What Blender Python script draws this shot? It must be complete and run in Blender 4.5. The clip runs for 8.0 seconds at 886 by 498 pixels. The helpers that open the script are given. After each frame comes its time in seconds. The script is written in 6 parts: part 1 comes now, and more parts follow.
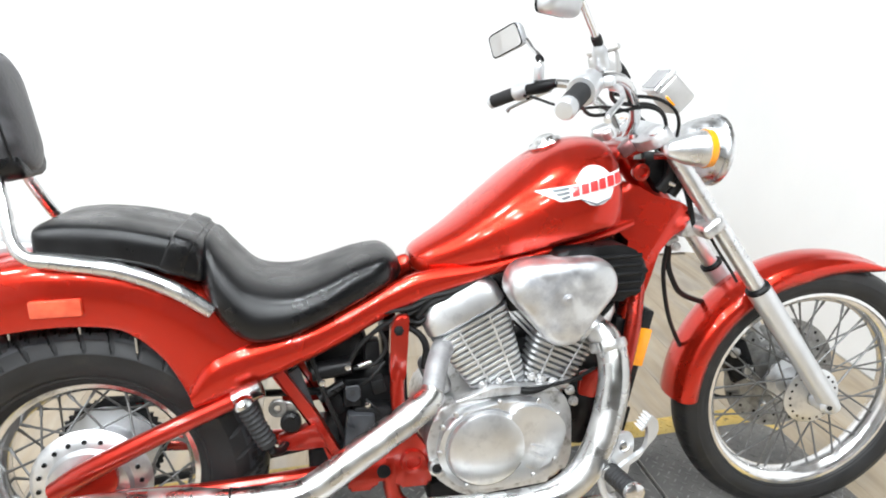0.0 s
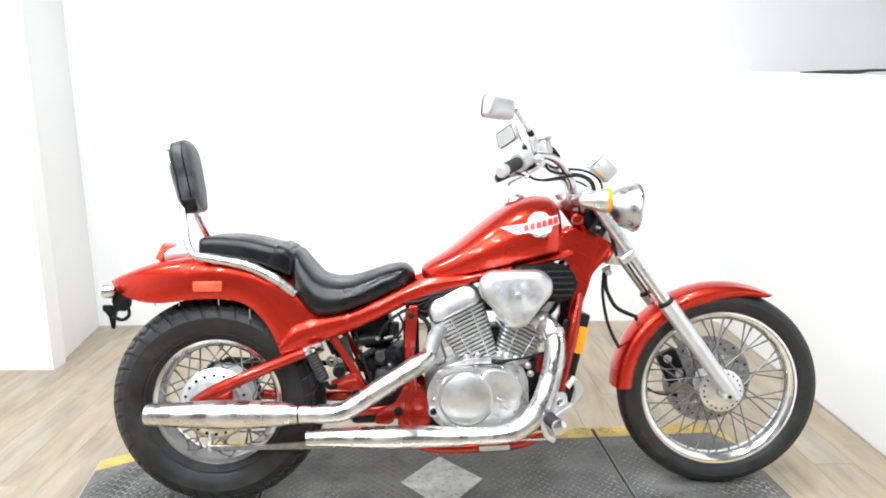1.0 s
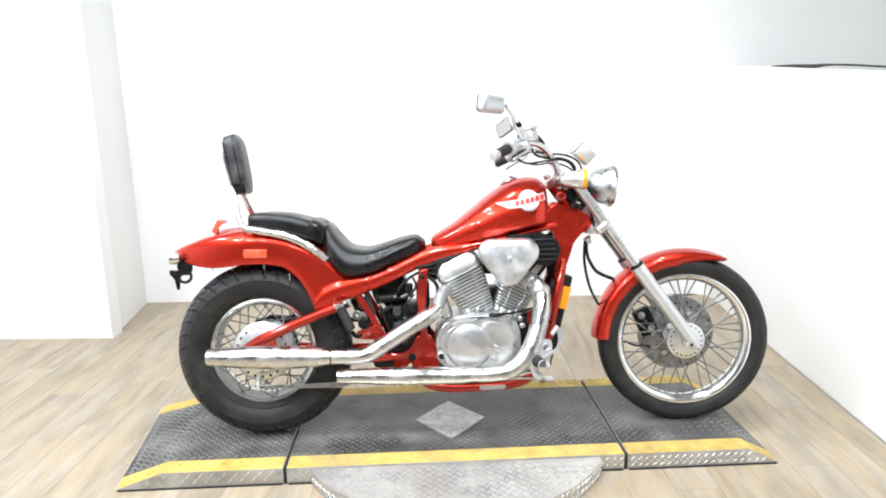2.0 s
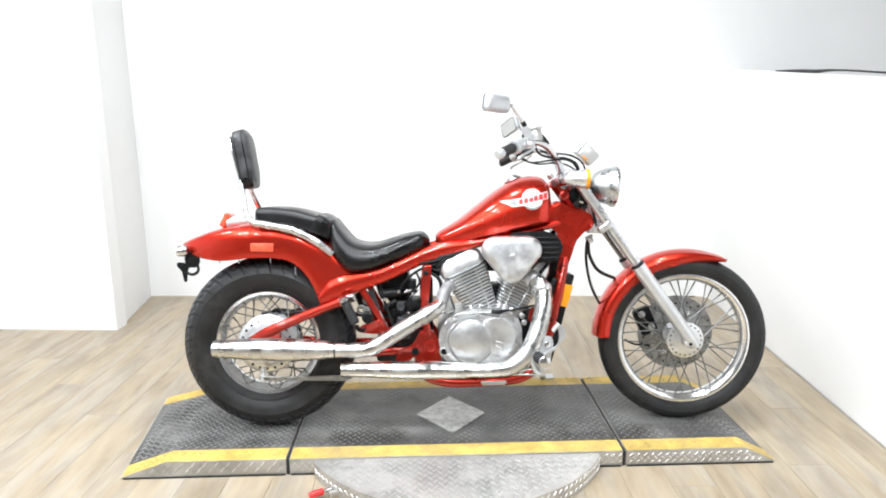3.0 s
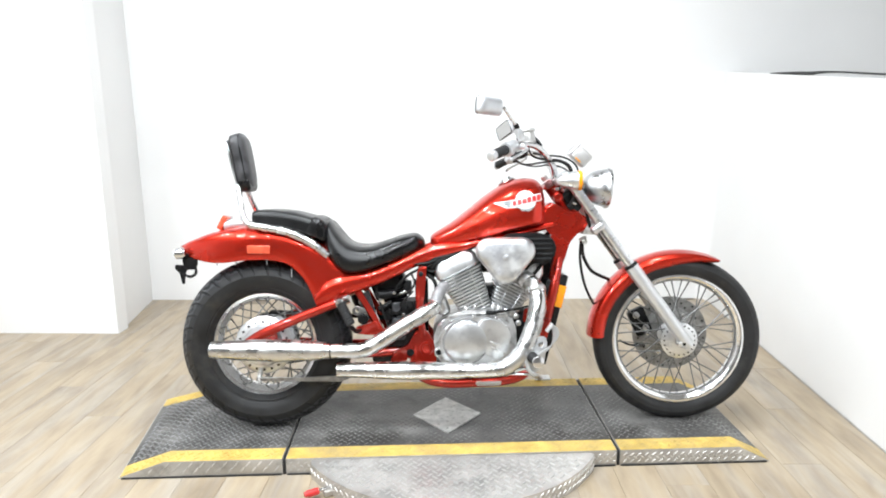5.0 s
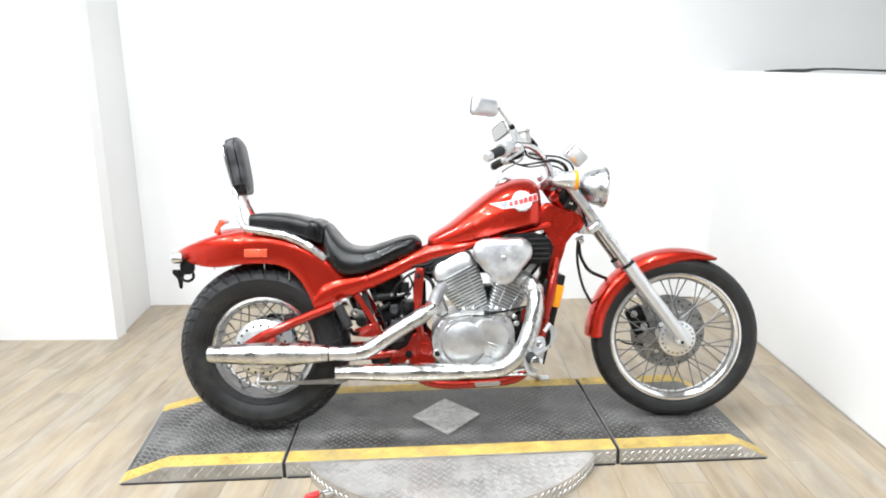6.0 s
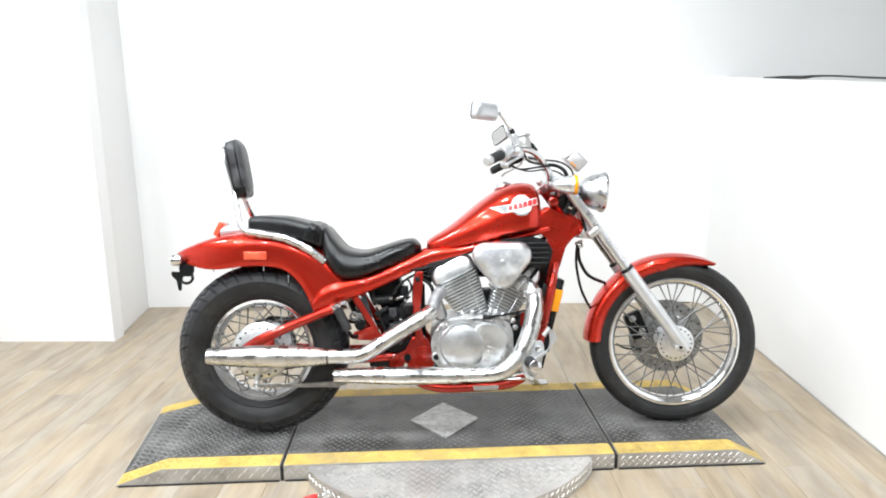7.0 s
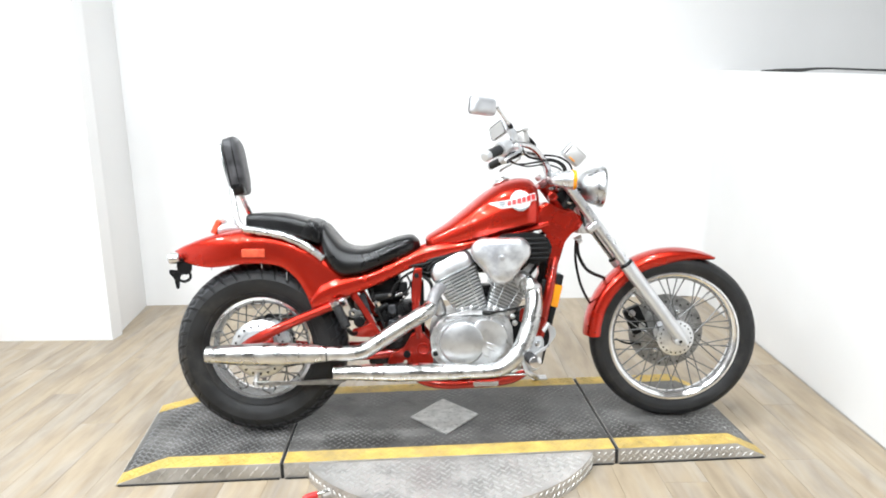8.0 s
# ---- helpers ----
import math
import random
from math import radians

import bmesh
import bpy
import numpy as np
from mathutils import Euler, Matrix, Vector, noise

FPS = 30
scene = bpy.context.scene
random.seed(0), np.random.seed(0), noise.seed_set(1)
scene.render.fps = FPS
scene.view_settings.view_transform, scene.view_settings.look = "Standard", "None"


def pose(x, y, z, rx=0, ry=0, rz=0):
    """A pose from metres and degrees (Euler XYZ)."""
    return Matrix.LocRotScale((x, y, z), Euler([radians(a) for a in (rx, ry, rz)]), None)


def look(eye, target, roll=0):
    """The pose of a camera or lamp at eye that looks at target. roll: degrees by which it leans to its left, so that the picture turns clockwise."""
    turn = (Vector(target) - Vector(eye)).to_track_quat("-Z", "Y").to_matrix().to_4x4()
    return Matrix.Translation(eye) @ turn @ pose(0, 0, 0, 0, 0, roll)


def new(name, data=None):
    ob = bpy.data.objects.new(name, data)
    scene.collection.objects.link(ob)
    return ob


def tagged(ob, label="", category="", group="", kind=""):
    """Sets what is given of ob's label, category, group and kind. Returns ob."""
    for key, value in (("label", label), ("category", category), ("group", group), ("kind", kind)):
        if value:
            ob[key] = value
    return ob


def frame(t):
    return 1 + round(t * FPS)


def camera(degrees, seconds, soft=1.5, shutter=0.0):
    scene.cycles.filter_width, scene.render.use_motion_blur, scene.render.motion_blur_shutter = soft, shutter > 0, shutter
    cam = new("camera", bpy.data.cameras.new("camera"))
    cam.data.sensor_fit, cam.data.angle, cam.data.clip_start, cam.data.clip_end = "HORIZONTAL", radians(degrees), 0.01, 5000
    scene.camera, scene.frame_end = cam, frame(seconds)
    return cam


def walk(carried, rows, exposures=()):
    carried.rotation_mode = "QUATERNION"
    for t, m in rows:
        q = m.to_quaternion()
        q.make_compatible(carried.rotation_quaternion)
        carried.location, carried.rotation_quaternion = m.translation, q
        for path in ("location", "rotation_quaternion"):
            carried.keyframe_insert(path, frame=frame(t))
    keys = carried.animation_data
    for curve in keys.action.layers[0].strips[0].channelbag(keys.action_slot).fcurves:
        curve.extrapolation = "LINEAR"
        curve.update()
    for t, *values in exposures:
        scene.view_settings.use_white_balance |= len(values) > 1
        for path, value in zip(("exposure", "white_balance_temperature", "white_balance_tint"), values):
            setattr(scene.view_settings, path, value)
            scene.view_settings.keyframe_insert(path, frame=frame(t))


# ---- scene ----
cam = camera(67.3, 8.0, soft=1.9)
PATH = [
    (0, (0.437, -1.183, 1.256), (0.835, 0.652, 0.567), 0.13),
    (0.1, (0.461, -1.274, 1.239), (0.841, 0.568, 0.558), -0.07),
    (0.2, (0.475, -1.355, 1.235), (0.85, 0.498, 0.584), 0.43),
    (0.3, (0.511, -1.456, 1.22), (0.904, 0.423, 0.663), 0.93),
    (0.4, (0.526, -1.54, 1.217), (0.916, 0.35, 0.695), 0.63),
    (0.5, (0.518, -1.62, 1.21), (0.837, 0.284, 0.686), 1.53),
    (0.6, (0.506, -1.698, 1.221), (0.791, 0.207, 0.684), 1.78),
    (0.7, (0.503, -1.773, 1.23), (0.764, 0.144, 0.727), 1.18),
    (0.8, (0.509, -1.836, 1.243), (0.749, 0.097, 0.791), -0.5),
    (0.9, (0.525, -1.905, 1.254), (0.72, 0.041, 0.833), -1.22),
    (1, (0.562, -1.955, 1.258), (0.699, -0.001, 0.857), -0.36),
    (1.1, (0.56, -2.019, 1.268), (0.735, -0.064, 0.881), -0.1),
    (1.2, (0.584, -2.07, 1.268), (0.728, -0.135, 0.783), 1.1),
    (1.3, (0.605, -2.124, 1.27), (0.744, -0.187, 0.791), 1.1),
    (1.4, (0.624, -2.174, 1.272), (0.754, -0.222, 0.855), 1),
    (1.5, (0.638, -2.213, 1.271), (0.736, -0.251, 0.891), 0.6),
    (1.6, (0.618, -2.263, 1.275), (0.705, -0.306, 0.87), -0.3),
    (1.7, (0.611, -2.295, 1.274), (0.692, -0.339, 0.864), -0.5),
    (1.8, (0.605, -2.329, 1.273), (0.687, -0.375, 0.852), -1.1),
    (1.9, (0.59, -2.353, 1.272), (0.667, -0.406, 0.821), -1.3),
    (2, (0.582, -2.37, 1.269), (0.661, -0.417, 0.847), -1.2),
    (2.1, (0.576, -2.388, 1.269), (0.67, -0.432, 0.86), -0.9),
    (2.2, (0.574, -2.395, 1.269), (0.663, -0.44, 0.858), -0.9),
    (3.5, (0.569, -2.408, 1.256), (0.645, -0.454, 0.834), -0.2),
    (4, (0.585, -2.416, 1.253), (0.661, -0.463, 0.829), -0.2),
    (4.5, (0.599, -2.43, 1.253), (0.664, -0.474, 0.841), -0.2),
    (6, (0.609, -2.436, 1.251), (0.677, -0.477, 0.852), -1.3),
    (6.5, (0.607, -2.439, 1.252), (0.678, -0.478, 0.862), -1),
    (7, (0.603, -2.439, 1.25), (0.678, -0.478, 0.863), -0.9),
    (7.5, (0.601, -2.436, 1.251), (0.675, -0.477, 0.856), -1),
    (8, (0.6, -2.43, 1.25), (0.681, -0.472, 0.85), -1.3),
]
walk(cam, [(t, look(eye, target, roll)) for t, eye, target, roll in PATH], exposures=[(0, -1.10), (0.5, -1.07), (1, -1.0), (2, -1.0), (3.5, -1.05), (5, -1.10), (8, -1.10)])


# ---------------------------------------------------------------- world and lamps
world = bpy.data.worlds.new("world")
world.use_nodes = True
scene.world = world
world.node_tree.nodes["Background"].inputs[0].default_value = (0.9, 0.95, 1.0, 1)
world.node_tree.nodes["Background"].inputs[1].default_value = 0.1


def area_lamp(x, y, z, sx, sy, watts):
    d = bpy.data.lights.new("panel_light", "AREA")
    d.shape, d.size, d.size_y, d.energy = "RECTANGLE", sx, sy, watts
    d.color = (0.90, 0.955, 1.0)
    ob = new("panel_light", d)
    ob.matrix_world = pose(x, y, z, LAMP_TILT, LAMP_TURN)
    return ob


CEIL = 3.1
LAMP_TILT, LAMP_TURN = 22, -6
LAMPS = [(x, y) for x in (-1.75, -0.72, 0.3, 1.32) for y in (-3.0, -1.75, -0.4)]
for lx, ly in LAMPS:
    area_lamp(lx, ly + 0.04, CEIL - 0.145, 0.26, 0.26, 54)
scene.view_settings.exposure = -1.06


# ---------------------------------------------------------------- materials
def mat(name, color, rough=0.5, metal=0.0, coat=0.0, bump=0.0, bscale=200.0, vary=0.12, vscale=6.0, rvar=0.1, per_object=0.0, stretch=(1, 1, 1), spec=0.5):
    m = bpy.data.materials.new(name)
    m.use_nodes = True
    t = m.node_tree
    n, l = t.nodes, t.links
    b = n["Principled BSDF"]
    b.inputs["Metallic"].default_value = metal
    b.inputs["Coat Weight"].default_value = coat
    b.inputs["Coat Roughness"].default_value = 0.04
    b.inputs["Specular IOR Level"].default_value = spec
    co = n.new("ShaderNodeTexCoord")
    mp = n.new("ShaderNodeMapping")
    mp.inputs["Scale"].default_value = stretch
    l.new(co.outputs["Object"], mp.inputs[0])
    big = n.new("ShaderNodeTexNoise")
    big.inputs["Scale"].default_value, big.inputs["Detail"].default_value = vscale, 6
    l.new(mp.outputs[0], big.inputs["Vector"])
    fine = n.new("ShaderNodeTexNoise")
    fine.inputs["Scale"].default_value, fine.inputs["Detail"].default_value = bscale, 3
    l.new(mp.outputs[0], fine.inputs["Vector"])
    ramp = n.new("ShaderNodeMapRange")
    ramp.inputs[1].default_value, ramp.inputs[2].default_value = 0.3, 0.7
    ramp.inputs[3].default_value, ramp.inputs[4].default_value = 1 - vary, 1 + vary
    l.new(big.outputs[0], ramp.inputs[0])
    mul = n.new("ShaderNodeVectorMath")
    mul.operation = "SCALE"
    mul.inputs[0].default_value = color
    l.new(ramp.outputs[0], mul.inputs["Scale"])
    out = mul.outputs[0]
    if per_object:
        oi = n.new("ShaderNodeObjectInfo")
        r2 = n.new("ShaderNodeMapRange")
        r2.inputs[3].default_value, r2.inputs[4].default_value = 1 - per_object, 1 + per_object
        l.new(oi.outputs["Random"], r2.inputs[0])
        m2 = n.new("ShaderNodeVectorMath")
        m2.operation = "SCALE"
        l.new(out, m2.inputs[0])
        l.new(r2.outputs[0], m2.inputs["Scale"])
        out = m2.outputs[0]
    l.new(out, b.inputs["Base Color"])
    rr = n.new("ShaderNodeMapRange")
    rr.inputs[1].default_value, rr.inputs[2].default_value = 0.3, 0.7
    rr.inputs[3].default_value, rr.inputs[4].default_value = max(0.02, rough - rvar * rough), min(1, rough + rvar * rough)
    l.new(big.outputs[0], rr.inputs[0])
    l.new(rr.outputs[0], b.inputs["Roughness"])
    if bump:
        bp = n.new("ShaderNodeBump")
        bp.inputs["Strength"].default_value, bp.inputs["Distance"].default_value = 1.0, bump
        l.new(fine.outputs[0], bp.inputs["Height"])
        l.new(bp.outputs[0], b.inputs["Normal"])
    return m


WALL = mat("white_wall_paint", (0.80, 0.798, 0.793), 0.6, bump=0.0004, bscale=60, vary=0.025, vscale=1.5)
# unseen ceiling and far wall, kept grey to darken what chrome and paint reflect
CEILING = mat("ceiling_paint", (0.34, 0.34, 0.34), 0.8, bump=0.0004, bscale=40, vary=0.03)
GREYWALL = mat("grey_wall_paint", (0.40, 0.40, 0.405), 0.7, bump=0.0004, bscale=60, vary=0.05, vscale=1.5)
RED = mat("red_paint", (0.58, 0.024, 0.009), 0.26, metal=0.80, coat=0.6, bump=0.00001, bscale=1500, vary=0.05, vscale=9)
# the tank's red taken darker for frame parts that lie in shade
REDF = mat("shaded_frame_red", (0.42, 0.021, 0.010), 0.30, metal=0.75, coat=0.7, vary=0.15, vscale=14)
CHROME = mat("chrome", (0.74, 0.745, 0.75), 0.15, metal=1.0, vary=0.04, vscale=20, rvar=0.5)
RIMC = mat("rim_chrome", (0.88, 0.88, 0.885), 0.17, metal=0.97, vary=0.10, vscale=40, rvar=0.4)
ALU = mat("polished_aluminium", (0.77, 0.78, 0.79), 0.36, metal=0.95, bump=0.00006, bscale=260, vary=0.10, vscale=16, rvar=0.2)
SATIN = mat("brushed_aluminium", (0.73, 0.74, 0.75), 0.52, metal=1.0, bump=0.0001, bscale=300, vary=0.14, vscale=18, rvar=0.35)
CAST = mat("cast_aluminium", (0.66, 0.66, 0.66), 0.42, metal=0.9, bump=0.0003, bscale=400, vary=0.16, vscale=30, rvar=0.3)
SILVER = mat("silver_paint", (0.62, 0.63, 0.64), 0.34, metal=0.6, coat=0.4, vary=0.05, vscale=20)
DISC = mat("brake_disc_steel", (0.34, 0.34, 0.335), 0.42, metal=1.0, vary=0.3, vscale=60)
CYL = mat("dark_cast", (0.34, 0.34, 0.345), 0.6, metal=0.6, vary=0.3, vscale=30)
MIRSHELL = mat("satin_mirror_shell", (0.62, 0.63, 0.65), 0.42, metal=0.8, vary=0.06, vscale=30)
EXH = mat("exhaust_chrome", (0.62, 0.62, 0.61), 0.29, metal=1.0, bump=0.0004, bscale=22, vary=0.18, vscale=18, rvar=0.6)
HEADM = mat("aged_chrome", (0.72, 0.73, 0.74), 0.33, metal=0.9, vary=0.10, vscale=30, rvar=0.3)
STEEL = mat("spoke_steel", (0.20, 0.20, 0.197), 0.5, metal=0.85, vary=0.15, vscale=40)
VINYL = mat("black_vinyl", (0.004, 0.004, 0.0045), 0.32, bump=0.00012, bscale=900, vary=0.2, vscale=12, rvar=0.45, spec=0.42)
# worn vinyl, also raised towards grey for the light the pad reflects
WORNLITVINYL = mat("worn_lit_vinyl", (0.045, 0.045, 0.048), 0.38, bump=0.0008, bscale=160, vary=0.60, vscale=22, rvar=0.25, spec=0.45)
RUBBER = mat("tyre_rubber", (0.014, 0.014, 0.0146), 0.52, bump=0.0003, bscale=300, vary=0.45, vscale=15, rvar=0.25, spec=0.4)
# lighter bluish tone stands in for the light on the rear tread
TREAD = mat("lightened_tread_rubber", (0.034, 0.036, 0.041), 0.40, bump=0.0004, bscale=300, vary=0.45, vscale=20, rvar=0.3, spec=0.5)
GRIP = mat("grip_rubber", (0.014, 0.014, 0.015), 0.65, bump=0.0003, bscale=700, vary=0.2)
BLACK = mat("black_plastic", (0.007, 0.007, 0.0075), 0.42, bump=0.0001, bscale=300, vary=0.4, vscale=20, rvar=0.4, spec=0.22)
AMBER = mat("amber_lens", (0.9, 0.32, 0.01), 0.25, coat=0.6, vary=0.08, vscale=60)
LENSRED = mat("red_lens", (0.70, 0.095, 0.045), 0.18, coat=0.8, vary=0.25, vscale=45)
CLEAR = mat("frosted_lens", (0.8, 0.8, 0.8), 0.15, coat=0.8, vary=0.04, vscale=80)
SPEEDO = mat("speedometer_shell", (0.60, 0.59, 0.575), 0.40, metal=0.7, vary=0.08, vscale=30)
DIAL = mat("dial_glass", (0.22, 0.22, 0.225), 0.12, coat=0.6, vary=0.1, vscale=40)
# plum colour stands in for the tank's red mirrored in the clamp
YOKE = mat("plum_reflection", (0.20, 0.085, 0.085), 0.3, metal=0.7, vary=0.15, vscale=30)
SLATE = mat("slate_plastic", (0.030, 0.032, 0.036), 0.40, bump=0.0001, bscale=300, vary=0.35, vscale=25, rvar=0.4, spec=0.45)
LAMPM = mat("dull_lamp_chrome", (0.66, 0.67, 0.68), 0.34, metal=1.0, vary=0.22, vscale=35, rvar=0.5)
RAILM = mat("rail_chrome", (0.68, 0.685, 0.69), 0.27, metal=1.0, vary=0.06, vscale=30, rvar=0.3)
MIRROR = mat("mirror_glass", (0.94, 0.945, 0.95), 0.03, metal=1.0, vary=0.01)
WHITE = mat("white_print", (0.82, 0.82, 0.8), 0.4, coat=0.5, vary=0.04)
PRINTRED = mat("red_print", (0.62, 0.03, 0.03), 0.4, coat=0.5, vary=0.04)
PRINTGREY = mat("grey_print", (0.16, 0.18, 0.20), 0.4, coat=0.5, vary=0.04)
YELLOW = mat("yellow_floor_paint", (0.60, 0.42, 0.11), 0.55, bump=0.0004, bscale=180, vary=0.22, vscale=14)
DECKLUG = mat("worn_deck_paint", (0.250, 0.246, 0.238), 0.42, metal=0.3, bump=0.0002, bscale=300, vary=0.3, vscale=9)
DECK = mat("dark_grey_deck_paint", (0.128, 0.124, 0.118), 0.50, metal=0.2, bump=0.0004, bscale=250, vary=0.6, vscale=6, rvar=0.3)
PLATELUG = mat("polished_tread_lug", (0.62, 0.615, 0.60), 0.40, metal=0.8, vary=0.1)
# scuffed lugs, lightened further for the highlights they catch
BOLDLUG = mat("scuffed_lit_lug", (0.36, 0.36, 0.36), 0.42, metal=0.6, vary=0.25, vscale=14)
SKIRTLUG = mat("dull_tread_lug", (0.62, 0.605, 0.58), 0.45, metal=0.7, vary=0.2, vscale=12)
PLATE = mat("bare_tread_plate", (0.47, 0.45, 0.42), 0.42, metal=0.6, bump=0.0003, bscale=250, vary=0.18, vscale=9, rvar=0.3)
BAREPLATE = mat("scuffed_bare_plate", (0.53, 0.51, 0.485), 0.40, metal=0.6, bump=0.0003, bscale=220, vary=0.22, vscale=7, rvar=0.3)
INLAY = mat("pitted_bare_steel", (0.50, 0.495, 0.475), 0.5, metal=0.5, bump=0.0012, bscale=110, vary=0.25, vscale=30)
JOINT = mat("floor_joint", (0.22, 0.18, 0.135), 0.8)
DARK = mat("dark_gap", (0.02, 0.02, 0.02), 0.8)
CABLE = mat("black_cable", (0.010, 0.010, 0.010), 0.45, spec=0.25)
LAMPGLOW = bpy.data.materials.new("lamp_diffuser")
LAMPGLOW.use_nodes = True
LAMPGLOW.node_tree.nodes["Principled BSDF"].inputs["Emission Color"].default_value = (0.90, 0.955, 1, 1)
LAMPGLOW.node_tree.nodes["Principled BSDF"].inputs["Emission Strength"].default_value = 12.0


def plank_material():
    """Washed oak: streaks along the plank, blotches, and tan and grey boards side by side."""
    m = bpy.data.materials.new("pale_oak_plank")
    m.use_nodes = True
    n, l = m.node_tree.nodes, m.node_tree.links
    b = n["Principled BSDF"]
    oi = n.new("ShaderNodeObjectInfo")
    co = n.new("ShaderNodeTexCoord")
    comb = n.new("ShaderNodeCombineXYZ")
    for i in range(3):
        l.new(oi.outputs["Random"], comb.inputs[i])
    sh = n.new("ShaderNodeVectorMath")
    sh.operation = "MULTIPLY_ADD"
    sh.inputs[1].default_value = (37, 91, 17)
    l.new(comb.outputs[0], sh.inputs[0])
    l.new(co.outputs["Object"], sh.inputs[2])

    def streaks(scale, detail, distortion, rough=0.55):
        mp = n.new("ShaderNodeMapping")
        mp.inputs["Scale"].default_value = scale
        l.new(sh.outputs[0], mp.inputs[0])
        t = n.new("ShaderNodeTexNoise")
        t.inputs["Scale"].default_value, t.inputs["Detail"].default_value = 1.0, detail
        t.inputs["Distortion"].default_value, t.inputs["Roughness"].default_value = distortion, rough
        l.new(mp.outputs[0], t.inputs["Vector"])
        return t.outputs[0]

    def mixed(a, wa, c, wc):
        p = n.new("ShaderNodeMath")
        p.operation = "MULTIPLY"
        p.inputs[1].default_value = wc
        l.new(c, p.inputs[0])
        q = n.new("ShaderNodeMath")
        q.operation = "MULTIPLY_ADD"
        q.inputs[1].default_value = wa
        l.new(a, q.inputs[0])
        l.new(p.outputs[0], q.inputs[2])
        return q.outputs[0]

    grain = streaks((42, 3.4, 20), 4, 0.5)
    bands = streaks((15, 2.4, 9), 5, 1.2, 0.55)
    blotch = streaks((7, 2.2, 5), 4, 0.4)
    tone = mixed(mixed(grain, 0.14, bands, 0.40), 1.0, blotch, 0.46)
    board = n.new("ShaderNodeMath")
    board.operation = "MULTIPLY_ADD"
    board.inputs[1].default_value, board.inputs[2].default_value = 0.05, -0.025
    l.new(oi.outputs["Random"], board.inputs[0])
    total = n.new("ShaderNodeMath")
    l.new(tone, total.inputs[0])
    l.new(board.outputs[0], total.inputs[1])
    cr = n.new("ShaderNodeValToRGB")
    cr.color_ramp.elements[0].position, cr.color_ramp.elements[0].color = 0.33, (0.238, 0.187, 0.131, 1)
    cr.color_ramp.elements[1].position, cr.color_ramp.elements[1].color = 0.68, (0.448, 0.368, 0.264, 1)
    for at, c in ((0.43, (0.307, 0.244, 0.169, 1)), (0.52, (0.368, 0.294, 0.203, 1))):
        cr.color_ramp.elements.new(at).color = c
    l.new(total.outputs[0], cr.inputs[0])
    grey = n.new("ShaderNodeMapRange")
    grey.inputs[1].default_value, grey.inputs[2].default_value = 0.44, 0.66
    grey.inputs[3].default_value, grey.inputs[4].default_value = 0.0, 0.5
    l.new(streaks((11, 1.3, 6), 3, 0.6), grey.inputs[0])
    wash = n.new("ShaderNodeHueSaturation")
    wash.inputs["Saturation"].default_value = 0.35
    l.new(cr.outputs[0], wash.inputs["Color"])
    mix = n.new("ShaderNodeMix")
    mix.data_type = "RGBA"
    l.new(grey.outputs[0], mix.inputs[0])
    l.new(cr.outputs[0], mix.inputs[6])
    l.new(wash.outputs[0], mix.inputs[7])
    l.new(mix.outputs[2], b.inputs["Base Color"])
    b.inputs["Roughness"].default_value = 0.42
    bp = n.new("ShaderNodeBump")
    bp.inputs["Strength"].default_value, bp.inputs["Distance"].default_value = 0.6, 0.0006
    l.new(bands, bp.inputs["Height"])
    l.new(bp.outputs[0], b.inputs["Normal"])
    return m


OAK = plank_material()


def worn(m, color, scale, lo, hi, stretch=(1, 1, 1), detail=5):
    """Patches of another tone over a material: stains, scuffs and chips with ragged edges."""
    n, l = m.node_tree.nodes, m.node_tree.links
    b = n["Principled BSDF"]
    was = b.inputs["Base Color"].links[0].from_socket
    co = n.new("ShaderNodeTexCoord")
    mp = n.new("ShaderNodeMapping")
    mp.inputs["Scale"].default_value = stretch
    mp.inputs["Location"].default_value = (3.7 * scale % 5, 1.3, 0.4)
    l.new(co.outputs["Object"], mp.inputs[0])
    t = n.new("ShaderNodeTexNoise")
    t.inputs["Scale"].default_value, t.inputs["Detail"].default_value, t.inputs["Roughness"].default_value = scale, detail, 0.62
    l.new(mp.outputs[0], t.inputs["Vector"])
    r = n.new("ShaderNodeMapRange")
    r.inputs[1].default_value, r.inputs[2].default_value = lo, hi
    l.new(t.outputs[0], r.inputs[0])
    mix = n.new("ShaderNodeMix")
    mix.data_type = "RGBA"
    l.new(r.outputs[0], mix.inputs[0])
    l.new(was, mix.inputs[6])
    mix.inputs[7].default_value = (*color, 1)
    l.new(mix.outputs[2], b.inputs["Base Color"])


worn(DECK, (0.045, 0.042, 0.038), 3.2, 0.52, 0.66)
worn(DECK, (0.26, 0.25, 0.23), 26, 0.66, 0.76)
worn(DECKLUG, (0.09, 0.087, 0.082), 4.5, 0.48, 0.62)
worn(YELLOW, (0.16, 0.13, 0.08), 34, 0.64, 0.76)
worn(YELLOW, (0.40, 0.30, 0.12), 7, 0.50, 0.70)
worn(BAREPLATE, (0.30, 0.295, 0.28), 6, 0.52, 0.72)
worn(INLAY, (0.20, 0.195, 0.18), 45, 0.54, 0.70)
worn(PLATE, (0.28, 0.265, 0.24), 12, 0.56, 0.74)
worn(CAST, (0.28, 0.27, 0.25), 40, 0.52, 0.70)
worn(SATIN, (0.46, 0.47, 0.50), 14, 0.48, 0.68)
worn(ALU, (0.52, 0.53, 0.55), 20, 0.52, 0.74)
worn(RUBBER, (0.030, 0.028, 0.025), 16, 0.54, 0.72)


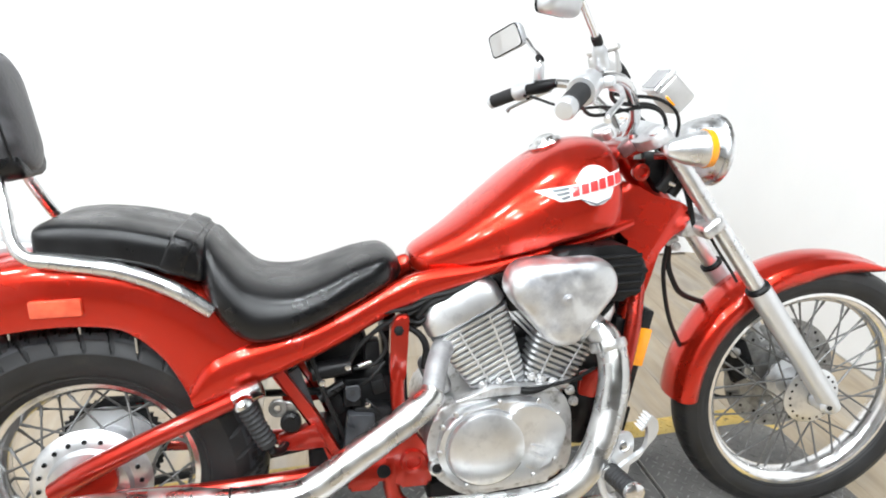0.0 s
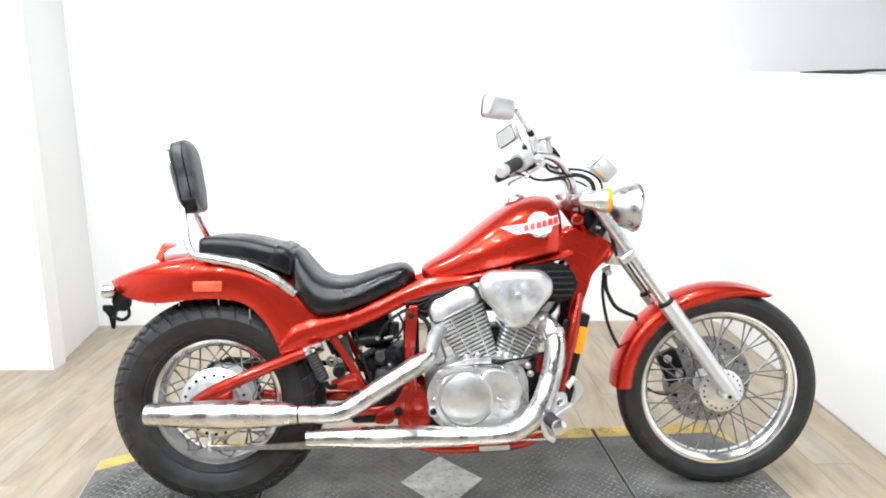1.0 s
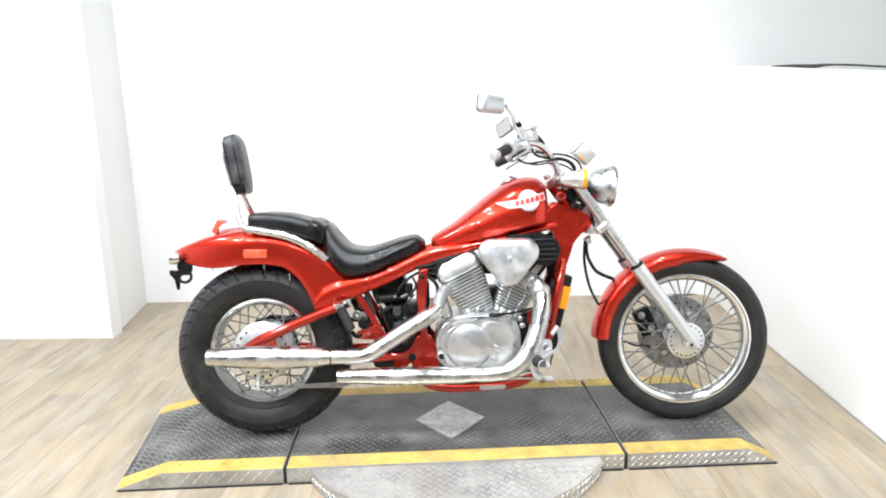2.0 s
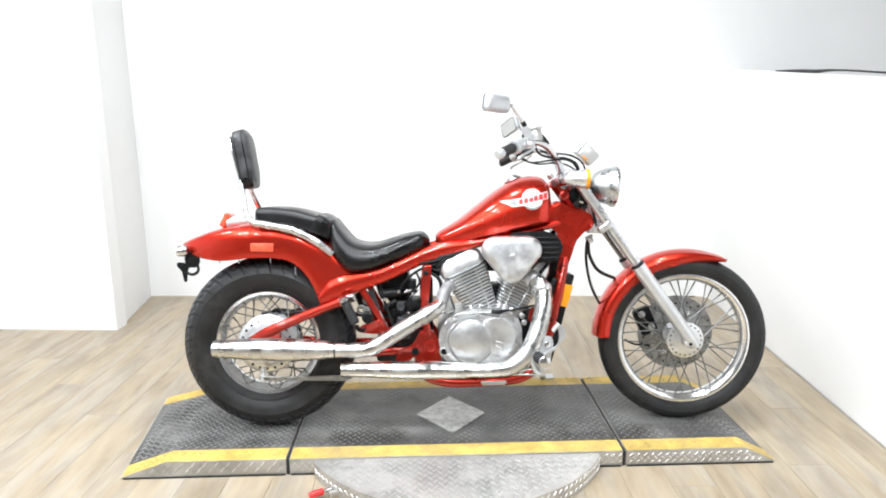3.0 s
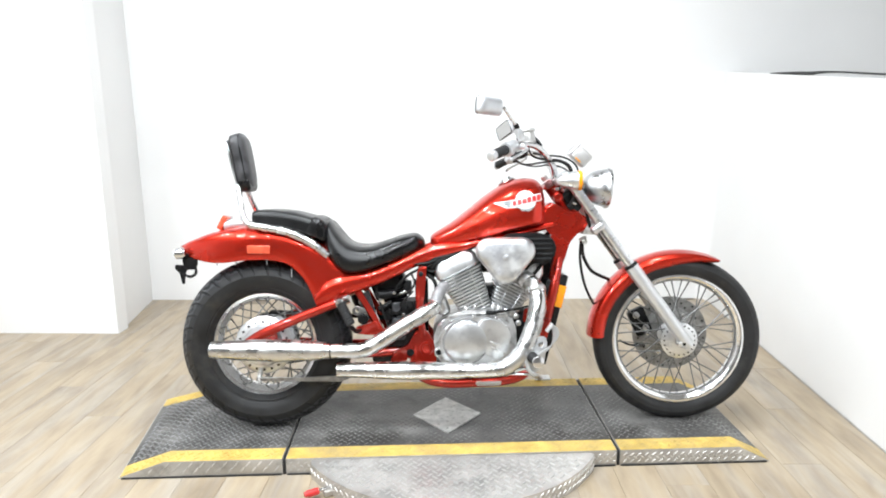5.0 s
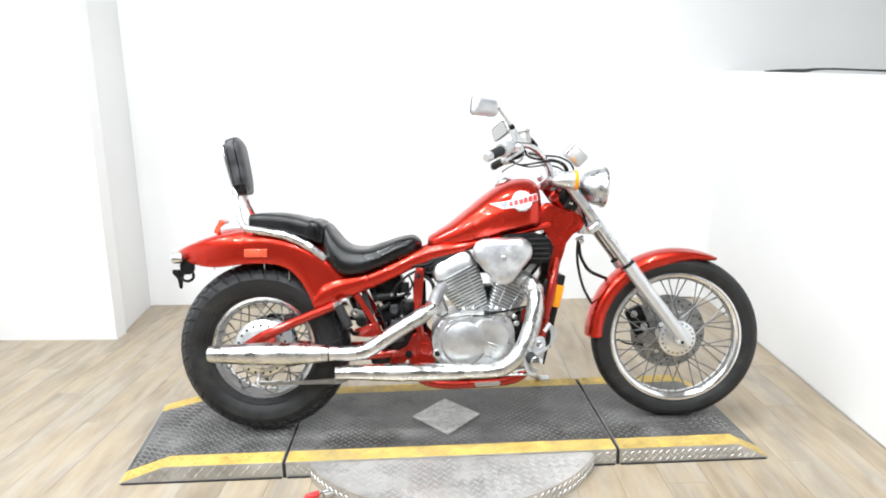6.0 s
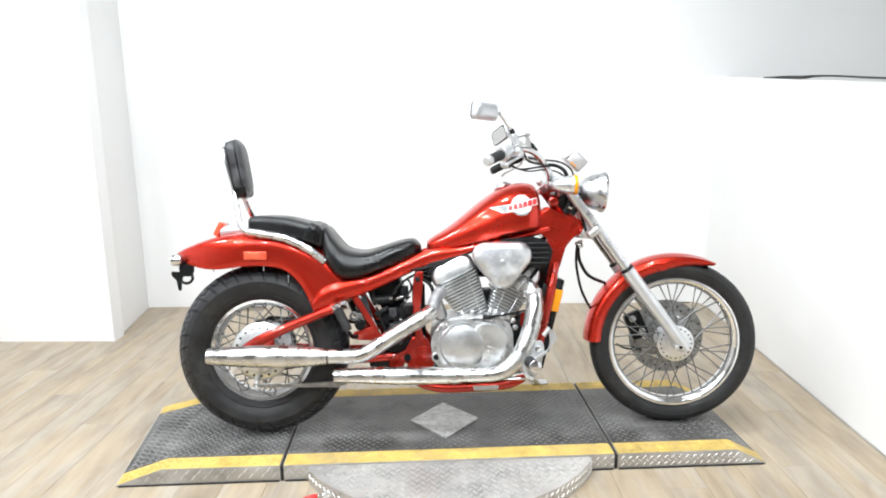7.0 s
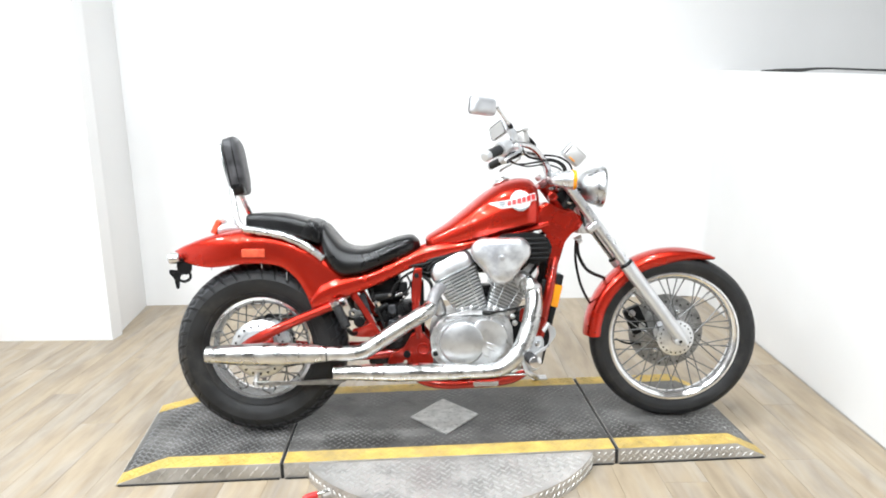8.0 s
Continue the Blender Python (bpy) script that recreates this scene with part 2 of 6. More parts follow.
# ---------------------------------------------------------------- mesh helpers
def mesh_of(name, bm, material, angle=38):
    bmesh.ops.recalc_face_normals(bm, faces=bm.faces)
    me = bpy.data.meshes.new(name)
    bm.to_mesh(me)
    bm.free()
    me.materials.append(material)
    for p in me.polygons:
        p.use_smooth = True
    me.set_sharp_from_angle(angle=radians(angle))
    return me


def part(name, bm, material, parent, label="", angle=38):
    ob = new(name, mesh_of(name, bm, material, angle))
    ob.parent = parent
    if label:
        tagged(ob, label)
    return ob


def thing(name, label, category, m=None, group="", kind=""):
    ob = new(name)
    ob.empty_display_size = 0.1
    if m is not None:
        ob.matrix_world = m
    return tagged(ob, label, category, group, kind)


def solid(name, bm, material, label, category="", kind="", m=None, angle=38):
    ob = new(name, mesh_of(name, bm, material, angle))
    if m is not None:
        ob.matrix_world = m
    return tagged(ob, label, category, "", kind)


def catmull(pts, per):
    """Smooth run of points through pts, per steps to each span."""
    P = [np.array(p, float) for p in pts]
    P = [2 * P[0] - P[1]] + P + [2 * P[-1] - P[-2]]
    out = []
    for i in range(1, len(P) - 2):
        a, b, c, d = P[i - 1:i + 3]
        for k in range(per):
            t = k / per
            out.append(0.5 * (2 * b + (c - a) * t + (2 * a - 5 * b + 4 * c - d) * t * t + (3 * b - 3 * c + d - a) * t ** 3))
    out.append(P[-2])
    return [tuple(float(v) for v in p) for p in out]


def grid(bm, rows, wrap=False, caps=False):
    """Faces over rows of points; wrap closes each row to a ring."""
    V = [[bm.verts.new(p) for p in r] for r in rows]
    n = len(V[0])
    for a, b in zip(V, V[1:]):
        for i in range(n if wrap else n - 1):
            j = (i + 1) % n
            bm.faces.new((a[i], a[j], b[j], b[i]))
    if caps:
        bm.faces.new(V[0])
        bm.faces.new(V[-1])
    return V


def tube(bm, pts, r, per=6, seg=14, caps=True):
    """A round bar along a smooth path; r a number or one for each point."""
    rr = [r] * len(pts) if isinstance(r, (int, float)) else list(r)
    run = catmull([(*p, q) for p, q in zip(pts, rr)], per)
    rows, up = [], None
    for i, p in enumerate(run):
        d = Vector(run[min(i + 1, len(run) - 1)][:3]) - Vector(run[max(i - 1, 0)][:3])
        d.normalize()
        if up is None:
            up = d.orthogonal().normalized()
        up = (up - d * up.dot(d)).normalized()
        side = d.cross(up)
        rows.append([Vector(p[:3]) + float(max(p[3], 0.0005)) * (math.cos(a) * up + math.sin(a) * side) for a in (2 * math.pi * k / seg for k in range(seg))])
    grid(bm, rows, True, caps)
    return bm


def straight(bm, a, b, r, seg=14):
    return tube(bm, [a, b], r, 1, seg)


def lathe(bm, profile, m, seg=48, arc=None, closed=True):
    """profile of (radius, height) turned round z, then moved by m. closed: the profile is a ring."""
    a0, a1 = arc or (0, 2 * math.pi)
    steps = seg if arc is None else seg + 1
    rows = []
    for k in range(steps):
        a = a0 + (a1 - a0) * k / seg
        rows.append([m @ Vector((r * math.cos(a), r * math.sin(a), h)) for r, h in profile])
    if arc is None:
        V = [[bm.verts.new(p) for p in r] for r in rows]
        n = len(profile)
        for k in range(seg):
            A, B = V[k], V[(k + 1) % seg]
            for i in range(n if closed else n - 1):
                j = (i + 1) % n
                bm.faces.new((A[i], A[j], B[j], B[i]))
        if not closed:
            for e in (0, -1):
                if profile[e][0] > 1e-4:
                    bm.faces.new([r[e] for r in V])
        bmesh.ops.remove_doubles(bm, verts=bm.verts, dist=1e-6)
    else:
        grid(bm, rows, closed, closed)
    return bm


def box(bm, size, m, bevel=0.004, seg=2):
    r = bmesh.ops.create_cube(bm, size=1, matrix=m @ Matrix.Diagonal((*size, 1)))
    vs = r["verts"]
    es = {e for v in vs for e in v.link_edges}
    if bevel:
        bmesh.ops.bevel(bm, geom=list(es), offset=bevel, segments=seg, profile=0.5, affect="EDGES")
    return bm


def prism(bm, outline, y0, y1, bevel=0.004, seg=2, m=None):
    """A plate: an outline in x and z between two y's, with rounded edges."""
    A = [bm.verts.new((x, y0, z)) for x, z in outline]
    B = [bm.verts.new((x, y1, z)) for x, z in outline]
    n = len(outline)
    fs = [bm.faces.new(A), bm.faces.new(B[::-1])]
    for i in range(n):
        fs.append(bm.faces.new((A[i], B[i], B[(i + 1) % n], A[(i + 1) % n])))
    rim = list(fs[0].edges) + list(fs[1].edges)
    if m is not None:
        bmesh.ops.transform(bm, matrix=m, verts=A + B)
    if bevel:
        bmesh.ops.bevel(bm, geom=rim, offset=bevel, segments=seg, profile=0.5, affect="EDGES")
    return bm


def rounded(outline, r, n=5):
    """An outline with rounded corners."""
    out, k = [], len(outline)
    for i in range(k):
        p, a, b = Vector(outline[i]), Vector(outline[i - 1]), Vector(outline[(i + 1) % k])
        da, db = (a - p), (b - p)
        q = min(r, da.length * 0.48, db.length * 0.48)
        s, e = p + da.normalized() * q, p + db.normalized() * q
        for j in range(n + 1):
            t = j / n
            out.append(tuple((1 - t) ** 2 * s + 2 * t * (1 - t) * p + t * t * e))
    return out


def loft_x(bm, sections, profile, per=5):
    """A body along x: sections of (x, bottom, top, half width); profile of (width share, height share), bottom to top."""
    run = catmull(sections, per)
    prof = catmull(profile, 4)
    rows = []
    for x, zb, zt, w in run:
        half = [(max(0, u) * w, zb + v * (zt - zb)) for u, v in prof]
        rows.append([(x, -y, z) for y, z in half] + [(x, y, z) for y, z in half[::-1][1:-1]])
    grid(bm, rows, True, True)
    return bm


def turn_to(d):
    return Vector(d).to_track_quat("Z", "Y").to_matrix().to_4x4()


def axis_y(x, y, z):
    """Local z of a lathe laid along -y (to the rider's right) at a place."""
    return Matrix.Translation((x, y, z)) @ Matrix.Rotation(radians(90), 4, "X")


# ---------------------------------------------------------------- room
def wall(name, a, b, z0, z1, thick, label, paint=None):
    """An upright wall from a to b; its thickness lies to the left of that way."""
    a, b = Vector(a), Vector(b)
    d = (b - a).normalized()
    nrm = Vector((-d.y, d.x)) * thick
    bm = bmesh.new()
    lo = [bm.verts.new((p.x, p.y, z0)) for p in (a, b, b + nrm, a + nrm)]
    hi = [bm.verts.new((v.co.x, v.co.y, z1)) for v in lo]
    bm.faces.new(lo)
    bm.faces.new(hi)
    for i in range(4):
        bm.faces.new((lo[i], lo[(i + 1) % 4], hi[(i + 1) % 4], hi[i]))
    return solid(name, bm, paint or WALL, label, kind="structure")


BACK_L, BACK_R = (-1.27, 2.062), (4.75, 1.711)
COL_A, COL_B = (-3.0, 1.486), (-1.176, 1.341)
wall("wall_north", BACK_L, BACK_R, 0, CEIL, 0.12, "white painted smooth back wall behind the motorcycle")
wall("wall_recess", (-1.189, 1.453), (-1.272, 2.18), 0, CEIL, 0.12, "white painted return of the wall beside the recess")
wall("wall_pier", COL_A, COL_B, 0, CEIL, 0.11, "white painted front of the projecting pier")
wall("wall_west", (-3.07, -1.8), (-3.0, 1.60), 0, CEIL, 0.12, "plain white painted side wall")
wall("wall_west_rear", (-3.14, -5.2), (-3.07, -1.8), 0, CEIL, 0.12, "plain white painted side wall")
wall("wall_south", (4.72, -5.2), (-3.3, -5.2), 0, CEIL, 0.12, "plain grey painted wall far behind", GREYWALL)
wall("wall_far_east", (4.6, 1.85), (4.6, -5.3), 0, CEIL, 0.12, "plain white painted wall beyond the low partition")

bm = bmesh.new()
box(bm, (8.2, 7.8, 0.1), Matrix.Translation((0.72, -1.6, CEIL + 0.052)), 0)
solid("ceiling", bm, CEILING, "plain grey painted ceiling", kind="structure")


def partition():
    """Low white partition whose top edge falls a little towards the viewer."""
    bm = bmesh.new()
    a, b = Vector((2.506, 1.843)), Vector((2.17, -1.66))
    d = (b - a).normalized()
    along_back = (Vector(BACK_L) - Vector(BACK_R)).normalized()
    cove = 0.10
    ends = [(b, 1.226)]
    # the inner corner is rounded into the back wall
    p0, p1 = a + d * cove, a + along_back * cove
    for i in range(13):
        u = i / 12
        p = p0 * (1 - u) ** 2 + a * 2 * u * (1 - u) + p1 * u * u
        ends.append((p + Vector((0, 0.002 * u)), 1.476 + 0.007 * u))
    rows = []
    for i, (p, z) in enumerate(ends):
        q, r = ends[max(i - 1, 0)][0], ends[min(i + 1, len(ends) - 1)][0]
        way = (q - r).normalized()
        out = Vector((-way.y, way.x)) * 0.09
        rows.append([(p.x, p.y, 0), (p.x, p.y, z), (p.x + out.x, p.y + out.y, z), (p.x + out.x, p.y + out.y, 0)])
    grid(bm, rows, True, True)
    bmesh.ops.bevel(bm, geom=[e for e in bm.edges if min(v.co.z for v in e.verts) > 1 and max(v.co.y for v in e.verts) < 1.5], offset=0.004, segments=2, affect="EDGES")
    return solid("wall_east", bm, WALL, "low white painted partition with a plain top edge", kind="structure")


partition()
# thin grey strip along the line where the partition meets the floor
bm = bmesh.new()
pa, pb = Vector((2.491, 1.72)), Vector((2.17, -1.64))
along = (pb - pa).normalized()
inward = Vector((along.y, -along.x)) * 0.0025
rows = [[(p.x + k.x, p.y + k.y, z) for k, z in ((Vector((0, 0)), 0.0), (inward, 0.0), (inward, 0.006), (Vector((0, 0)), 0.006))] for p in (pa, pb)]
grid(bm, rows, True, True)
solid("trim", bm, PLATE, "thin grey strip along the foot of the partition", kind="structure")

floor_bm = bmesh.new()
box(floor_bm, (8.2, 7.8, 0.1), Matrix.Translation((0.72, -1.6, -0.058)), 0)
floor = solid("floor", floor_bm, JOINT, "pale oak plank floor with fine dark joints", kind="structure")


# ---------------------------------------------------------------- ceiling lights
def ceiling_light(x, y):
    t = thing("ceiling_light", "square grey ceiling spotlight tilted towards the motorcycle", "ceiling light", pose(x, y, CEIL), "ceiling lights")
    bm = bmesh.new()
    lathe(bm, [(0, 0), (0.05, 0), (0.05, -0.02), (0.012, -0.024), (0.012, -0.08), (0, -0.08)], Matrix.Identity(4), 20, closed=False)
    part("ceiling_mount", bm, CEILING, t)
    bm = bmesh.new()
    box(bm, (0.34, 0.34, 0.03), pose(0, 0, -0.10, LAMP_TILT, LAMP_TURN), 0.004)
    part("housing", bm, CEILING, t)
    bm = bmesh.new()
    box(bm, (0.28, 0.28, 0.016), pose(0, 0, -0.10, LAMP_TILT, LAMP_TURN) @ Matrix.Translation((0, 0, -0.025)), 0.003)
    part("diffuser", bm, LAMPGLOW, t)
    return t


for lx, ly in LAMPS:
    ceiling_light(lx, ly)

# ---------------------------------------------------------------- display platform
PZ = 0.06
Y0, Y1 = -0.27, 0.385
SEAM_A, SEAM_B = 0.106, 1.296


def tread_lugs(bm, x0, x1, y0, y1, zf, keep=None, pitch=0.021, tall=0.0032, one_way=False):
    """Raised lugs of tread plate on a surface of height zf(x): each lug points at the flank of the next."""
    h = pitch / math.sqrt(2)
    for i in range(int((x1 - x0) / h) + 1):
        for j in range(int((y1 - y0) / h) + 1):
            if (i + j) % 2:
                continue
            x, y = x0 + i * h, y0 + j * h
            if x > x1 - 0.3 * pitch or y > y1 - 0.3 * pitch or x < x0 + 0.3 * pitch or y < y0 + 0.3 * pitch:
                continue
            if keep and not keep(x, y):
                continue
            a = radians(50 if one_way else (45 if j % 2 else -45))
            c, s = math.cos(a), math.sin(a)
            L, W = 0.60 * pitch, 0.125 * pitch
            base = [(L, 0), (0.3 * L, W), (-0.3 * L, W), (-L, 0), (-0.3 * L, -W), (0.3 * L, -W)]
            vs = [bm.verts.new((x + u * c - v * s, y + u * s + v * c, zf(x + u * c - v * s) - 0.0004)) for u, v in base]
            top = [bm.verts.new((x + u * c * 0.7 - v * s * 0.45, y + u * s * 0.7 + v * c * 0.45, zf(x + u * c * 0.7) + tall)) for u, v in base]
            bm.faces.new(top)
            for k in range(6):
                bm.faces.new((vs[k], vs[(k + 1) % 6], top[(k + 1) % 6], top[k]))


def slab(bm, pts, y0, y1, bevel=0.003):
    return prism(bm, pts, y0, y1, bevel, 2)


def stripe(parent, runs, ya, yb):
    """A painted band on the deck, following the slope: runs of (x, z)."""
    bm = bmesh.new()
    top = [[(x, y, z + 0.0014) for y in (ya, yb)] for x, z in runs]
    bot = [[(x, y, z - 0.002) for y in (yb, ya)] for x, z in runs]
    grid(bm, [a + b for a, b in zip(top, bot)], True, True)
    return part("painted_stripe", bm, YELLOW, parent, "yellow painted edge stripe")


def ramp(xa, xk, xs, label, skew=0.0, pitch=0.0225, tall=0.0026, lug=None, one_way=False):
    """End section: tip at xa, knee at xk, seam at xs; skew turns the tip's edge a little."""
    t = thing("platform_ramp", label, "ramp", group="platform sections")
    sgn = 1 if xs > xa else -1
    bm = bmesh.new()
    slab(bm, [(xa, 0.0), (xa, 0.004), (xk, PZ), (xs - sgn * 0.006, PZ), (xs - sgn * 0.006, 0.0)], Y0, Y1, 0.002)
    part("side_plate", bm, PLATE, t, "bare steel tread plate skirt")

    def zf(x):
        f = (x - xa) / (xk - xa)
        return 0.004 + (PZ - 0.004) * f if f < 1 else PZ
    runs = [(xa + sgn * 0.004, zf(xa + sgn * 0.004)), (xk, PZ), (xs - sgn * 0.008, PZ)]
    stripe(t, runs, Y0 + 0.002, Y0 + 0.078)
    stripe(t, runs, Y1 - 0.078, Y1 - 0.002)
    bm = bmesh.new()
    grid(bm, [[(x, y, z + 0.0012) for y in (Y0 + 0.078, Y1 - 0.078)] + [(x, y, z - 0.001) for y in (Y1 - 0.078, Y0 + 0.078)] for x, z in runs], True, True)
    part("deck_plate", bm, DECK, t, "dark grey painted tread plate")
    bm = bmesh.new()
    lo, hi = min(xa, xs) + 0.012, max(xa, xs) - 0.012
    tread_lugs(bm, lo, hi, Y0 + 0.08, Y1 - 0.08, zf, None, pitch, tall)
    tagged(part("tread_pattern", bm, lug or DECKLUG, t), kind="stuff")
    for ya, yb in ((Y0 + 0.004, Y0 + 0.077), (Y1 - 0.077, Y1 - 0.004)):
        bm = bmesh.new()
        tread_lugs(bm, lo, hi, ya, yb, lambda x: zf(x) + 0.001, None, pitch, tall * 0.8)
        tagged(part("stripe_pattern", bm, YELLOW, t), kind="stuff")
    bm = bmesh.new()
    m = Matrix(((1, 0, 0, 0), (0, 0, 1, 0), (0, 1, 0, 0), (0, 0, 0, 1)))
    tread_lugs(bm, min(xa, xs) + 0.01, max(xa, xs) - 0.01, 0.004, PZ - 0.006, lambda x: 0, lambda x, z: z < zf(x) - 0.012, 0.0285 if one_way else 0.0185, 0.0022, one_way)
    for v in bm.verts:
        v.co = Vector((v.co.x, Y0 - v.co.z, v.co.y))
    tagged(part("skirt_pattern", bm, SKIRTLUG, t), kind="stuff")
    # black strip draws the contact shade under the skirt
    bm = bmesh.new()
    box(bm, (abs(xs - xa) - 0.02, 0.006, 0.005), Matrix.Translation(((xa + xs) / 2, Y0 - 0.002, 0.0028)), 0.001, 1)
    part("foot_strip", bm, DARK, t, "thin black strip for the shade at the floor line")
    for ob in t.children:
        for v in ob.data.vertices:
            f = (v.co.x - xk) / (xa - xk)
            if f > 0:
                v.co.x += f * skew * (v.co.y - Y0)
    return t


ramp(-0.474, -0.312, SEAM_A, "dark tread plate ramp end with yellow edges and bare skirt", -0.115, 0.0215, 0.0040, BOLDLUG, True)
ramp(1.848, 1.735, SEAM_B, "dark tread plate ramp end with yellow edges under the front wheel")


def centre_deck():
    t = thing("platform_deck", "dark tread plate centre deck with yellow edges and diamond inlay", "platform", group="platform sections")
    bm = bmesh.new()
    slab(bm, [(SEAM_A + 0.006, 0), (SEAM_A + 0.006, PZ), (SEAM_B - 0.006, PZ), (SEAM_B - 0.006, 0)], Y0, Y1, 0.002)
    part("side_plate", bm, PLATE, t, "bare steel tread plate skirt")
    runs = [(SEAM_A + 0.008, PZ), (SEAM_B - 0.008, PZ)]
    stripe(t, runs, Y0 + 0.002, Y0 + 0.078)
    stripe(t, runs, Y1 - 0.078, Y1 - 0.002)
    bm = bmesh.new()
    grid(bm, [[(x, y, PZ + 0.0012) for y in (Y0 + 0.078, Y1 - 0.078)] + [(x, y, PZ - 0.001) for y in (Y1 - 0.078, Y0 + 0.078)] for x, z in runs], True, True)
    part("deck_plate", bm, DECK, t, "dark grey painted tread plate, scuffed")
    dc, ds = (0.693, 0.043), (0.136, 0.16)
    bm = bmesh.new()
    tread_lugs(bm, SEAM_A + 0.012, SEAM_B - 0.012, Y0 + 0.08, Y1 - 0.08, lambda x: PZ, lambda x, y: abs(x - dc[0]) / (ds[0] + 0.02) + abs(y - dc[1]) / (ds[1] + 0.02) > 1, 0.0225, 0.0024)
    tagged(part("tread_pattern", bm, DECKLUG, t), kind="stuff")
    for ya, yb in ((Y0 + 0.004, Y0 + 0.077), (Y1 - 0.077, Y1 - 0.004)):
        bm = bmesh.new()
        tread_lugs(bm, SEAM_A + 0.012, SEAM_B - 0.012, ya, yb, lambda x: PZ + 0.001, None, 0.0225, 0.002)
        tagged(part("stripe_pattern", bm, YELLOW, t), kind="stuff")
    bm = bmesh.new()
    pts = [(dc[0] - ds[0], dc[1]), (dc[0], dc[1] - ds[1]), (dc[0] + ds[0], dc[1]), (dc[0], dc[1] + ds[1])]
    grid(bm, [[(x, y, PZ - 0.001) for x, y in pts], [(x, y, PZ + 0.0065) for x, y in pts]], True, True)
    part("diamond_inlay", bm, INLAY, t, "bare steel diamond inlay")
    bm = bmesh.new()
    tread_lugs(bm, SEAM_A + 0.01, SEAM_B - 0.01, 0.004, PZ - 0.006, lambda x: 0, None, 0.0185, 0.0022)
    for v in bm.verts:
        v.co = Vector((v.co.x, Y0 - v.co.z, v.co.y))
    tagged(part("skirt_pattern", bm, PLATELUG, t), kind="stuff")
    # black strips added to give the open seams their shade
    for x in (SEAM_A, SEAM_B):
        bm = bmesh.new()
        box(bm, (0.0105, Y1 - Y0 - 0.006, PZ - 0.006), Matrix.Translation((x, (Y0 + Y1) / 2, (PZ - 0.006) / 2)), 0.001, 1)
        part("seam_gasket", bm, DARK, t, "black strip that darkens the open seam")
    # contact shade under the deck's skirt, drawn as a black strip
    bm = bmesh.new()
    box(bm, (SEAM_B - SEAM_A - 0.02, 0.006, 0.005), Matrix.Translation(((SEAM_A + SEAM_B) / 2, Y0 - 0.002, 0.0028)), 0.001, 1)
    part("foot_strip", bm, DARK, t, "thin black strip for the shade at the floor line")
    return t


centre_deck()


def turntable():
    t = thing("turntable_disc", "round bare steel tread plate turntable under the deck", "turntable")
    cx, cy, R = 0.702, -0.005, 0.576
    bm = bmesh.new()
    n = 72
    ring = []
    for k in range(n + 1):
        a = math.pi + math.pi * k / n
        ring.append((cx + R * math.cos(a), cy + R * math.sin(a)))
    ring = [(x, y) for x, y in ring if y < Y0 - 0.002]
    lo = [(ring[0][0], Y0 - 0.001)] + ring + [(ring[-1][0], Y0 - 0.001)]
    A = [bm.verts.new((x, y, 0)) for x, y in lo]
    B = [bm.verts.new((x, y, PZ - 0.004)) for x, y in lo]
    bm.faces.new(A)
    top = bm.faces.new(B)
    for i in range(len(lo)):
        j = (i + 1) % len(lo)
        bm.faces.new((A[i], A[j], B[j], B[i]))
    bmesh.ops.bevel(bm, geom=list(top.edges), offset=0.003, segments=2, affect="EDGES")
    part("disc", bm, BAREPLATE, t)
    bm = bmesh.new()
    tread_lugs(bm, cx - R, cx + R, cy - R, Y0 - 0.004, lambda x: PZ - 0.004, lambda x, y: (x - cx) ** 2 + (y - cy) ** 2 < (R - 0.018) ** 2, 0.024, 0.003)
    tagged(part("tread_pattern", bm, PLATELUG, t), kind="stuff")
    bm = bmesh.new()
    half = math.acos((cy - Y0) / R) - 0.02
    tread_lugs(bm, -half * R, half * R, 0.004, PZ - 0.008, lambda x: 0, None, 0.0185, 0.0022)
    for v in bm.verts:
        a = v.co.x / R - math.pi / 2
        rad = R + v.co.z
        v.co = Vector((cx + rad * math.cos(a), cy + rad * math.sin(a), v.co.y))
    tagged(part("rim_pattern", bm, SKIRTLUG, t), kind="stuff")
    return t


turntable()

# ---------------------------------------------------------------- motorcycle
bike = thing("motorcycle", "red cruiser motorcycle with chrome exhausts leaning on its side stand", "motorcycle", pose(0, 0, PZ + 0.001, -7.5, 0, -0.6))
REAR, FRONT = Vector((0.004, 0, 0.3290)), Vector((1.590, 0, 0.3195))
FORK = Vector((-0.586, 0, 0.810)).normalized()
STEER = -4.0
PIVOT = Vector((1.145, 0, 0.86))
ST = Matrix.Translation(PIVOT) @ Matrix.Rotation(radians(STEER), 4, FORK) @ Matrix.Translation(-PIVOT)


def steered(bm):
    bmesh.ops.transform(bm, matrix=ST, verts=bm.verts)
    return bm


